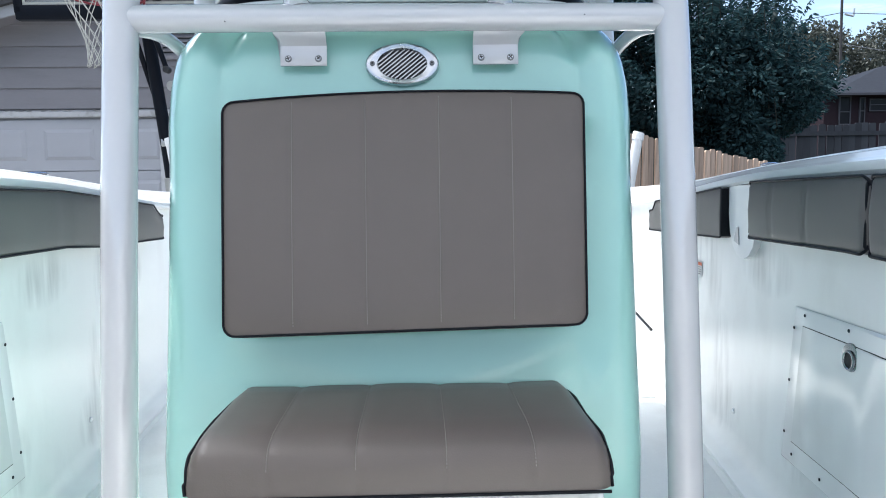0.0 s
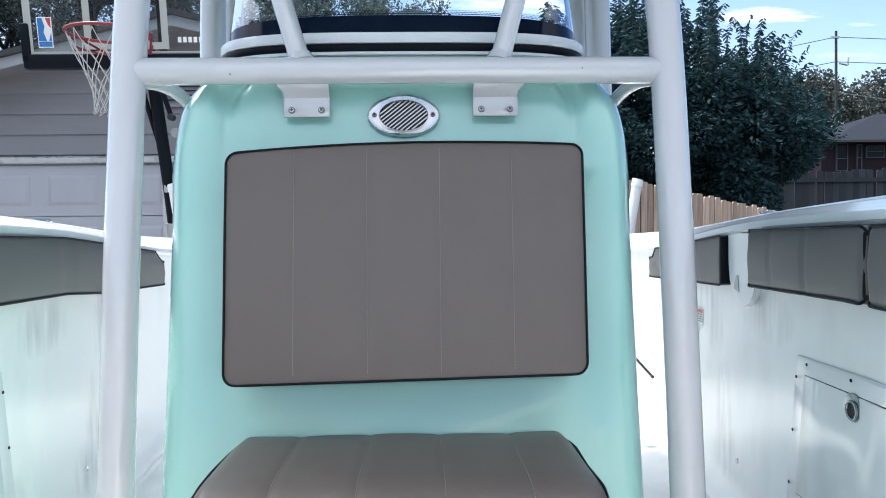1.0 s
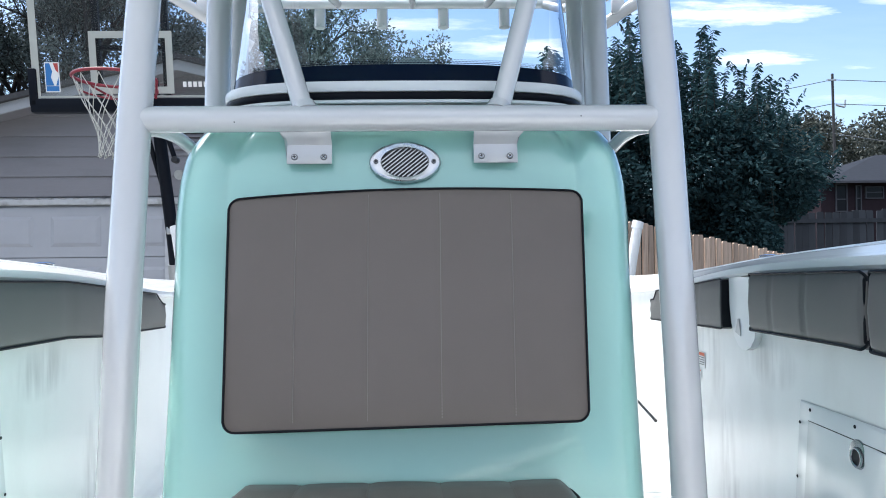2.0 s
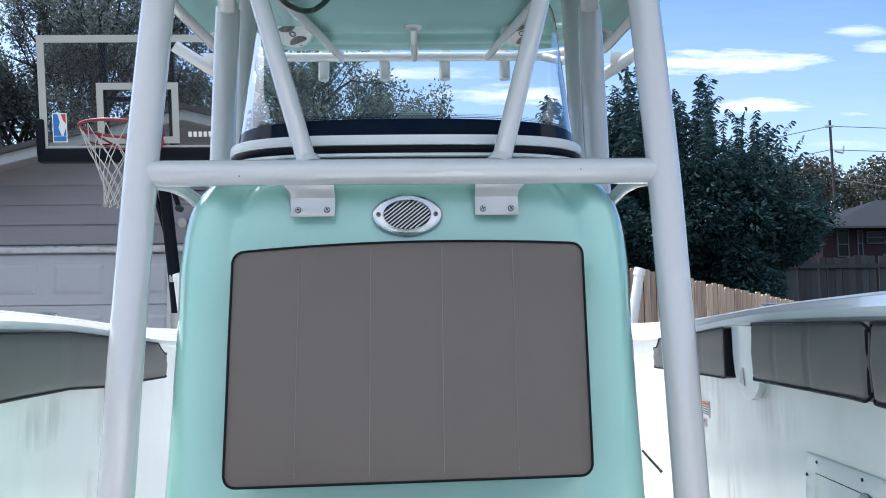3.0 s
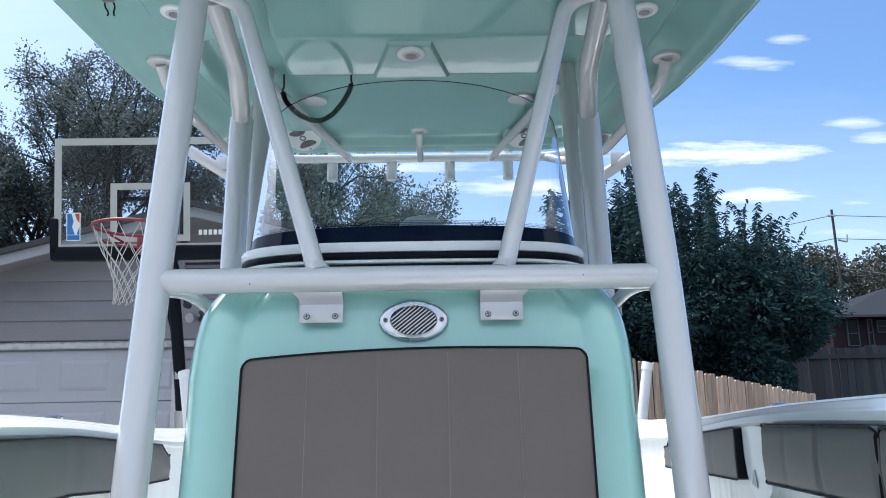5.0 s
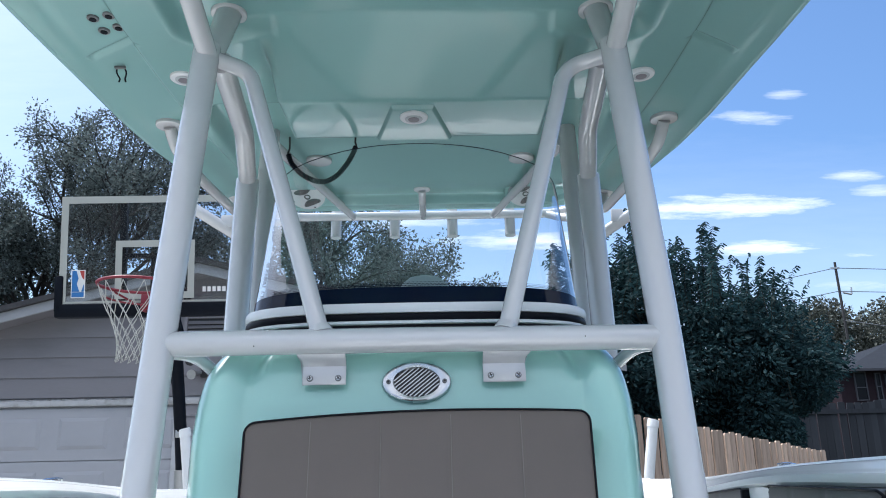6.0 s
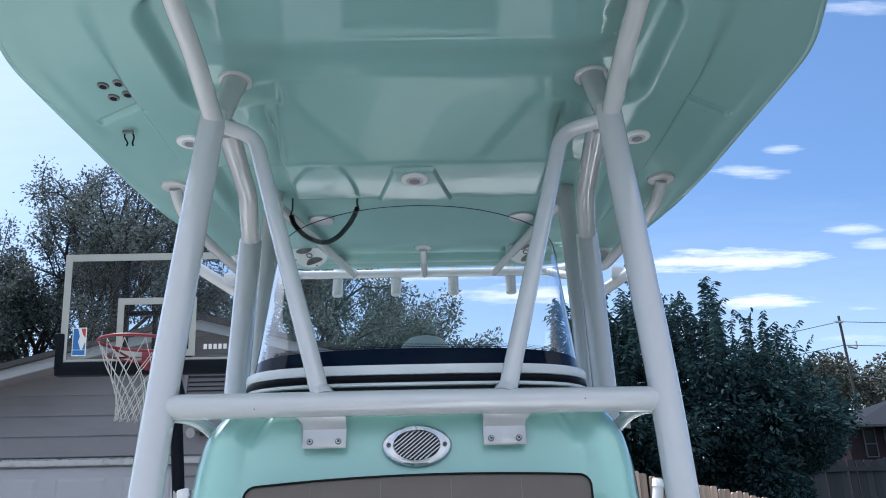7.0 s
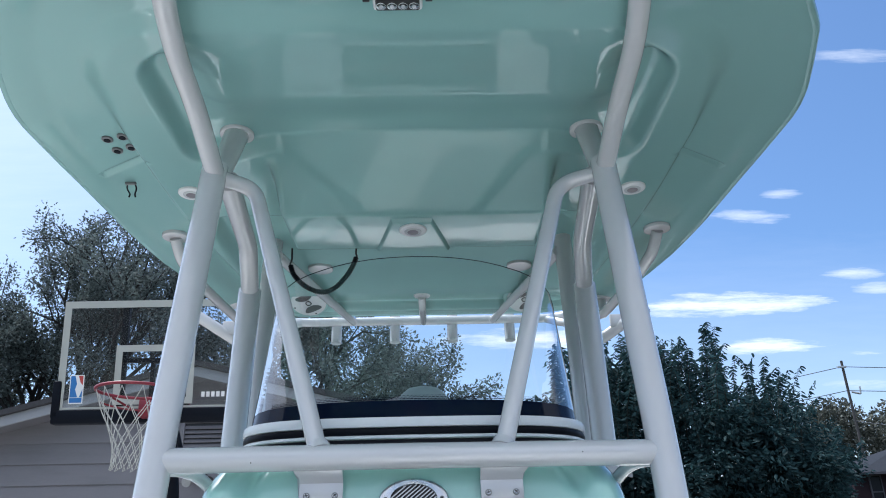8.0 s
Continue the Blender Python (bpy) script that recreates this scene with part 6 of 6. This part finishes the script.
old = thing("board_fence", "weathered dark board fence behind the yard", "fence", at=(10, 15.8, 0), kind="structure")
OB = Vector((10, 15.8, 0))
pk = [picket_mesh(0.150, 2.3, 0.02, 0.02, "old_wood"), picket_mesh(0.145, 2.3, 0.02, 0.02, "old_wood")]
x = 5.2
while x < 15.5:
    m = Matrix.Translation(Vector((x, 15.8 + rnd.uniform(-0.008, 0.008), 0.27 + 0.035 * (x - 7.6) + rnd.uniform(-0.02, 0.02))) - OB) @ Matrix.Rotation(rnd.uniform(-0.015, 0.015), 4, "Y")
    shared("fence_board", rnd.choice(pk), old, m)
    x += 0.158
for h in (0.7, 2.38):
    part("fence_rail", box(Vector((5.2, 15.76, h)) - OB, Vector((15.5, 15.80, h + 0.09)) - OB), "old_wood", old)

# ---- neighbour's house ----
house = thing("neighbour_house", "brick house with a grey hipped roof beyond the fence", "house", at=(20, 33, 0), kind="structure")
NB = Vector((20, 33, 0))
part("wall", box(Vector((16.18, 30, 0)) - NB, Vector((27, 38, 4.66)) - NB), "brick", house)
bm = bmesh.new()
a = [bm.verts.new(Vector(p) - NB) for p in ((16.15, 29.4, 4.66), (27.6, 29.4, 4.62), (27.6, 38.6, 4.62), (16.15, 38.6, 4.66))]
t = [bm.verts.new(Vector(p) - NB) for p in ((20.9, 34, 6.30), (23.6, 34, 6.30))]
for f in ((a[0], a[1], t[1], t[0]), (a[1], a[2], t[1]), (a[2], a[3], t[0], t[1]), (a[3], a[0], t[0]), (a[3], a[2], a[1], a[0])):
    bm.faces.new(f)
bmesh.ops.recalc_face_normals(bm, faces=bm.faces)
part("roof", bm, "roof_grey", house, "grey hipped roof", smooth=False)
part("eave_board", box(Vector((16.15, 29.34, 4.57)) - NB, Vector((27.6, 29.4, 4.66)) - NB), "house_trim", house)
for x0, x1, z0, z1, zm in ((16.80, 17.20, 3.50, 4.56, 3.97), (17.63, 17.78, 3.50, 4.50, 4.0), (18.02, 18.70, 4.02, 4.44, 4.24), (20.2, 20.9, 3.5, 4.5, 4.0)):
    win = part("window", box(Vector((x0, 29.97, z0)) - NB, Vector((x1, 30.02, z1)) - NB), "window", house)
    for xa, xb, za, zb in ((x0 - 0.04, x0, z0 - 0.04, z1 + 0.04), (x1, x1 + 0.04, z0 - 0.04, z1 + 0.04), (x0, x1, z1, z1 + 0.04), (x0, x1, z0 - 0.04, z0), (x0, x1, zm - 0.02, zm + 0.02)):
        part("window_frame", box(Vector((xa, 29.93, za)) - NB, Vector((xb, 30.0, zb)) - NB), "house_trim", win)

gable_house = thing("gable_house", "house gable with pale fascia boards behind the garage", "house", at=(-0.39, 12.5, 0), kind="structure")
XB = Vector((-0.39, 12.5, 0))
bm = bmesh.new()
grid([[Vector((x, y, z)) - XB for x, z in ((-2.3, 0), (1.5, 0), (1.5, 3.58), (-0.39, 4.09), (-2.3, 3.58))] for y in (11.7, 15.5)], bm, closed=True, ends=True)
part("wall", bm, "siding", gable_house, smooth=False)
for s in (-1, 1):
    bm = bmesh.new()
    xe = -0.39 + s * 2.1
    grid([[Vector((x, y, z)) - XB for x, z in ((-0.39, 4.10), (xe, 3.54), (xe, 3.62), (-0.39, 4.18))] for y in (11.4, 15.7)], bm, closed=True, ends=True)
    part("roof", bm, "shingle", gable_house, smooth=False)
    bm = bmesh.new()
    grid([[Vector((x, y, z)) - XB for x, z in ((-0.39, 4.10), (xe, 3.54), (xe, 3.60), (-0.39, 4.16))] for y in (11.37, 11.40)], bm, closed=True, ends=True)
    part("fascia", bm, "fascia", gable_house, smooth=False)

# ---- utility pole and lines ----
upole = thing("utility_pole", "weathered wooden utility pole", "utility pole", at=(30.8, 55, 0))
part("mast", tube([(0, 0, 0), (-0.15, 0, 15.25)], 0.17, segs=14, radii=(0.12, 0.09)), "pole_wood", upole)
part("insulator", box((-0.55, -0.1, 14.72), (0.1, 0.1, 14.85)), "galv", upole)
part("insulator", tube([(0.1, 0, 12.9), (0.75, 0, 12.75), (0.8, 0, 13.3)], 0.07, 0.1, 8), "galv", upole)
lines = thing("power_lines", "thin dark overhead power lines", "power line", at=(30.6, 55, 0))
LB = Vector((30.6, 55, 0))
for z0, z1, z2 in ((14.8, 13.7, 14.4), (13.0, 11.9, 12.85)):
    pts = [(0, 0, z0)] + [(-30 * t, 20 * t, z0 + (z1 - z0) * t - 3.0 * t * (1 - t)) for t in (0.2, 0.4, 0.6, 0.8, 1.0)]
    part("line", tube(pts, 0.028, segs=5), "wire", lines)
    pts = [(0, 0, z0)] + [(40 * t, -2 * t, z0 + (z2 - z0) * t - 2.2 * t * (1 - t)) for t in (0.2, 0.4, 0.6, 0.8, 1.0)]
    part("line", tube(pts, 0.028, segs=5), "wire", lines)
part("line", tube([(0, 0, 10.8), (6, -5, 8.6), (14, -12, 7.2)], 0.028, segs=5), "wire", lines)


# ---- trees ----
def leaf_mesh(name, centres, along, size, droop=0.0, seed=1, narrow=0.42, jitter=0.45):
    """Many single folded leaf blades in one mesh."""
    rg = np.random.default_rng(seed)
    n = len(centres)
    d = along / np.maximum(1e-6, np.linalg.norm(along, axis=1, keepdims=True))
    d = d + rg.normal(0, jitter, (n, 3))
    d[:, 2] -= droop
    d /= np.maximum(1e-6, np.linalg.norm(d, axis=1, keepdims=True))
    o = np.cross(d, rg.normal(0, 1, (n, 3)))
    o /= np.maximum(1e-6, np.linalg.norm(o, axis=1, keepdims=True))
    up = np.cross(d, o)
    s = (size * rg.uniform(0.6, 1.3, n))[:, None]
    v = np.empty((n, 6, 3))
    v[:, 0] = centres
    v[:, 1] = centres + d * s * 0.30 + o * s * narrow * 0.46 + up * s * 0.06
    v[:, 2] = centres + d * s * 0.68 + o * s * narrow * 0.36 + up * s * 0.03
    v[:, 3] = centres + d * s - up * s * 0.07
    v[:, 4] = centres + d * s * 0.68 - o * s * narrow * 0.36 + up * s * 0.03
    v[:, 5] = centres + d * s * 0.30 - o * s * narrow * 0.46 + up * s * 0.06
    me = bpy.data.meshes.new(name)
    me.vertices.add(6 * n)
    me.vertices.foreach_set("co", v.ravel().astype(np.float32))
    me.loops.add(8 * n)
    base = (np.arange(n) * 6)[:, None]
    me.loops.foreach_set("vertex_index", (base + np.array([0, 1, 2, 3, 0, 3, 4, 5])).ravel().astype(np.int32))
    me.polygons.add(2 * n)
    me.polygons.foreach_set("loop_start", np.arange(0, 8 * n, 4, dtype=np.int32))
    me.update(calc_edges=True)
    me.validate()
    return me


def grow(seed, levels, splits, spread, ratio, lift):
    """Limbs of a tree as (start, end, r0, r1, level) in a unit frame."""
    rg = random.Random(seed)
    limbs = []

    def branch(p, d, length, r, level):
        mid = p + d * length * 0.5 + Vector((rg.gauss(0, 1), rg.gauss(0, 1), rg.gauss(0, 1))) * length * 0.06
        q = mid + (d + Vector((rg.gauss(0, 0.12), rg.gauss(0, 0.12), 0.05))).normalized() * length * 0.5
        limbs.append((p, mid, r, r * 0.86, level))
        limbs.append((mid, q, r * 0.86, r * 0.7, level))
        if level >= levels:
            return
        n = splits[min(level, len(splits) - 1)]
        a0 = rg.uniform(0, 6.28)
        for k in range(n):
            a = a0 + 6.283 * k / n + rg.uniform(-0.5, 0.5)
            tilt = spread * rg.uniform(0.55, 1.25)
            ax = d.orthogonal().normalized()
            side = (math.cos(a) * ax + math.sin(a) * d.cross(ax))
            nd = (d * math.cos(tilt) + side * math.sin(tilt) + Vector((0, 0, lift))).normalized()
            start = q if k < n - 1 or level == 0 else mid
            branch(start, nd, length * ratio * rg.uniform(0.8, 1.15), r * 0.62, level + 1)

    branch(Vector((0, 0, 0)), Vector((0.03, 0, 1)).normalized(), 1.0, 0.085, 0)
    return limbs


def tree(name, label, base, low, high, seed, leaves, size, mat, levels=5, splits=(4, 3, 3, 3, 2), spread=0.62, ratio=0.78, lift=0.06, cluster=0.30, droop=0.2):
    """A tree whose crown fills the box from low to high; trunk foot at base."""
    limbs = grow(seed, levels, splits, spread, ratio, lift)
    pts = np.array([q for _, q, *_ in limbs])
    lo, hi = pts.min(0), pts.max(0)
    low, high = np.array(low, float), np.array(high, float)
    k = (high - low) / (hi - lo)
    sx = (k[0] + k[1]) / 2

    def put(p):
        p = np.array(p)
        w = min(1.0, max(0.0, p[2] / 1.2))
        x = base[0] + (1 - w) * p[0] * sx + w * (low[0] + (p[0] - lo[0]) * k[0] - base[0])
        y = base[1] + (1 - w) * p[1] * sx + w * (low[1] + (p[1] - lo[1]) * k[1] - base[1])
        zmax = high[2]
        return Vector((x, y, p[2] / hi[2] * zmax))

    th = thing(name, label, "tree", at=(base[0], base[1], 0))
    O = Vector((base[0], base[1], 0))
    bm = bmesh.new()
    tips, dirs = [], []
    top_level = max(l[4] for l in limbs)
    scale = float(high[2] / hi[2])
    for p, q, r0, r1, lev in limbs:
        a, b = put(p), put(q)
        if r0 * scale > 0.006:
            segs = 10 if lev < 2 else 6 if lev < 4 else 4
            rr0, rr1 = max(0.004, r0 * scale), max(0.003, r1 * scale)
            tube([a - O, b - O], rr0, segs=segs, bm=bm, radii=(rr0, rr1), cap=False)
        if lev >= top_level - 1:
            for t in (0.35, 0.8) if lev == top_level else (0.8,):
                tips.append(a.lerp(b, t) - O)
                dirs.append(b - a)
    part("trunk", bm, "bark", th)
    rg = np.random.default_rng(seed)
    tips, dirs = np.array(tips), np.array(dirs)
    pick = rg.integers(0, len(tips), leaves)
    off = rg.normal(0, 1, (leaves, 3))
    off *= (cluster * rg.uniform(0, 1, leaves) ** 0.5 / np.maximum(0.3, np.linalg.norm(off, axis=1)))[:, None]
    me = leaf_mesh("crown", tips[pick] + off, dirs[pick] + off * 3, size, droop, seed, narrow=0.55)
    me.materials.append(M[mat])
    crown = new("crown", me)
    crown.parent = th
    tagged(crown, kind="stuff")
    return th


tree("oak_tree", "tall dark live oak with open twiggy crown behind the garage", (-6.6, 14.5), (-10.1, 11.5, 2.2), (-3.3, 17.5, 8.9), 11, 118000, 0.060, "oak_leaf", levels=6, splits=(4, 3, 3, 3, 2, 2), cluster=0.23)
tree("oak_tree", "dark live oak with sparse outer twigs behind the garage", (-2.0, 15.0), (-5.4, 12.0, 2.4), (1.2, 18.0, 7.7), 23, 104000, 0.060, "oak_leaf", levels=6, splits=(4, 3, 3, 3, 2, 2), cluster=0.21)
tree("oak_tree", "dark oak at the garage corner", (-11.0, 13.0), (-14.5, 10.0, 2.0), (-7.6, 16.0, 6.3), 31, 13000, 0.085, "oak_leaf", levels=5, cluster=0.36)
tree("yard_tree", "round distant tree beyond the garage", (2.3, 27.0), (0.2, 25.0, 2.0), (4.6, 29.0, 6.9), 41, 9000, 0.16, "far_leaf", levels=4, splits=(4, 3, 3, 2), cluster=0.55)


def shrub_tree():
    """Dense many-stemmed tree with long leafy upright shoots."""
    base = Vector((4.3, 11.0, 0))
    th = thing("shrub_tree", "dense dark-green broad-leaved tree with upright leafy shoots behind the fence", "tree", at=base)
    rg = np.random.default_rng(77)
    prof = ((1.2, 3.4), (1.75, 4.35), (2.2, 4.7), (2.7, 4.85), (3.3, 4.92), (3.9, 4.85), (4.5, 4.6), (5.1, 4.2), (5.6, 3.8), (5.9, 3.5), (6.1, 3.1), (6.3, 2.7))
    bm = bmesh.new()
    for k in range(13):
        a = 6.283 * k / 13
        x = 1.9 + 3.2 * (k + 0.5) / 13
        tip = Vector((x - base.x, 0.9 * math.sin(a * 3), interp(prof, x) * 0.78))
        foot = Vector((0.28 * math.cos(a), 0.28 * math.sin(a), 0.0))
        mid = (foot + tip) / 2 + Vector((0.12 * math.sin(k * 2.2), 0.15 * math.cos(k * 1.3), 0.25))
        tube([foot, mid, tip], 0.05, 0.5, 8, bm, radii=(0.055, 0.012), cap=False)
    cs, ds = [], []
    # rounded leafy masses, dense outside and shaded within
    lobes = 250
    for k in range(lobes):
        x = rg.uniform(1.5, 5.9)
        dep = rg.uniform(-1.45, 1.1)
        top = interp(prof, x) * math.sqrt(1 - (dep / 1.95) ** 2)
        r = rg.uniform(0.20, 0.42)
        z = (top * rg.uniform(0.78, 0.95) - r * 0.85) * (1.0 if k % 3 == 0 else rg.uniform(0.22, 1.0))
        n = int(500 * (r / 0.38) ** 2)
        w = rg.normal(0, 1, (n, 3))
        w[:, 2] += 0.35
        w /= np.linalg.norm(w, axis=1, keepdims=True)
        p = w * (r * rg.uniform(0.55, 1.06, n))[:, None] * np.array((1.0, 1.0, 0.85))
        cs += list(p + np.array((x * (11 + dep) / 11 - base.x, dep, z)))
        ds += list(w * np.array((1, 1, 0.4)))
    fill = 42000
    x = rg.uniform(1.5, 5.9, fill)
    top = np.interp(x, *zip(*prof))
    y = rg.uniform(-1.1, 1.2, fill)
    z = top * np.sqrt(1 - (y / 1.75) ** 2) * rg.uniform(0.12, 0.70, fill)
    keep = (z > 2.3) | (x < 5.3)
    x = x * (11 + y) / 11
    cs += list(np.stack([x - base.x, y, z], 1)[keep])
    ds += list(rg.normal(0, 1, (int(keep.sum()), 3)))
    # long upright leafy shoots that stand clear of the crown
    sc, sd = [], []
    for k in range(300):
        x = rg.uniform(1.5, 6.15)
        dep = rg.uniform(-1.2, 0.7)
        z1 = interp(prof, x) * math.sqrt(1 - (dep / 2.1) ** 2) + rg.uniform(-0.30, 0.30) + 0.34 * math.sin(x * 8.5 + 0.6 * dep) * math.sin(x * 2.3 + 1.0)
        ln = rg.uniform(0.85, 1.45)
        lean, bend = rg.normal(0, 0.10, 2), rg.normal(0.05, 0.13, 2)
        x *= (11 + dep) / 11
        p0 = np.array((x - base.x - lean[0] * ln, dep - lean[1] * ln, z1 - ln))
        n = int(ln / 0.042)
        face = rg.uniform(0, math.pi)
        pts = []
        for j in range(n):
            t = j / (n - 1)
            p = p0 + np.array((lean[0] * ln * t + bend[0] * t ** 3, lean[1] * ln * t + bend[1] * t ** 3, ln * (t - 0.06 * t ** 4)))
            pts.append(p)
            for s in (0, math.pi):
                a = face + s + rg.normal(0, 0.25)
                sc.append(p)
                sd.append((math.cos(a), 0.6 * math.sin(a), 0.10 - 0.35 * t))
        if x < 5.0 or pts[0][2] > 3.3:
            tube([Vector(p) for p in pts[::4] + pts[-1:]], 0.006, segs=4, bm=bm, radii=(0.008, 0.002), cap=False)
    part("trunk", bm, "stem", th)

    def clear_of_yard(pts, ways):
        """Drops what would hang out over the fenced yard."""
        pts, ways = np.array(pts, float), np.array(ways, float)
        x = (pts[:, 0] + base.x) * 11 / (11 + pts[:, 1])
        ok = x < np.interp(pts[:, 2], (2.15, 2.45, 2.9, 3.4), (5.35, 5.85, 6.3, 6.8))
        return pts[ok], ways[ok]

    sc, sd = clear_of_yard(sc, sd)
    me = leaf_mesh("leaf_spray", sc, sd, 0.090, 0.35, 79, narrow=0.40, jitter=0.16)
    me.materials.append(M["shrub_leaf"])
    shoots_ob = new("leaf_spray", me)
    shoots_ob.parent = th
    tagged(shoots_ob, kind="stuff")
    cs, ds = clear_of_yard(cs, ds)
    me = leaf_mesh("crown", cs, ds, 0.078, 0.45, 78, narrow=0.46)
    me.materials.append(M["shrub_leaf"])
    crown = new("crown", me)
    crown.parent = th
    tagged(crown, kind="stuff")


shrub_tree()


def far_woods():
    """Uneven belt of woods along the skyline."""
    rg = np.random.default_rng(5)
    cs = []
    x = -60.0
    while x < 75:
        h = 6.5 + 2.0 * noise.noise(Vector((x * 0.07, 0, 0))) + (6.6 * smooth_step(20, 31, x))
        r = rg.uniform(1.8, 3.2)
        n = 1900
        v = rg.normal(0, 1, (n, 3))
        v /= np.linalg.norm(v, axis=1, keepdims=True)
        v *= (rg.uniform(0.3, 1.12, n) ** 0.5)[:, None]
        c = np.array((x, 62 + rg.uniform(-4, 4), h - r))
        cs.append(c + v * np.array((r, r, r * 1.05)))
        cs.append(np.stack([x + rg.uniform(-2.2, 2.2, 900), np.full(900, 62.0) + rg.normal(0, 2, 900), rg.uniform(0, h - r, 900)], 1))
        x += rg.uniform(1.6, 2.8)
    cs = np.concatenate(cs)
    me = leaf_mesh("far_woods", cs, np.random.default_rng(9).normal(0, 1, cs.shape), 0.30, 0.2, 10, narrow=0.7)
    me.materials.append(M["far_leaf"])
    tagged(new("far_woods", me), "distant belt of mixed woods along the skyline", "woods", kind="stuff")


far_woods()


def unseen_tree_belt():
    """Unseen trees beside the yard and across the street behind the bow, added to block low sky light."""
    rg = np.random.default_rng(15)
    spots = [(x, -58.0) for x in np.arange(-40, 41, 2.9)] + [(-27.0, y) for y in np.arange(-40, 4, 2.6)] + [(27.0, y) for y in np.arange(-40, 13, 2.6)]
    cs = []
    for x, y in spots:
        h = 5.8 + 2.0 * noise.noise(Vector((x * 0.13, y * 0.13, 3.0)))
        r, n = rg.uniform(2.0, 3.2), 900
        v = rg.normal(0, 1, (n, 3))
        v /= np.linalg.norm(v, axis=1, keepdims=True)
        v *= (rg.uniform(0.3, 1.12, n) ** 0.5)[:, None]
        cs.append(np.array((x, y + rg.uniform(-1.5, 1.5), h - r)) + v * np.array((r, r, r * 1.1)))
        cs.append(np.stack([x + rg.uniform(-1.8, 1.8, 500), y + rg.normal(0, 0.8, 500), rg.uniform(0, h - r, 500)], 1))
    cs = np.concatenate(cs)
    me = leaf_mesh("unseen_tree_belt", cs, rg.normal(0, 1, cs.shape), 0.55, 0.2, 16, narrow=0.7)
    me.materials.append(M["far_leaf"])
    tagged(new("unseen_tree_belt", me), "unseen belt of trees added round the yard and street to cut low sky light", "woods", kind="stuff")


unseen_tree_belt()
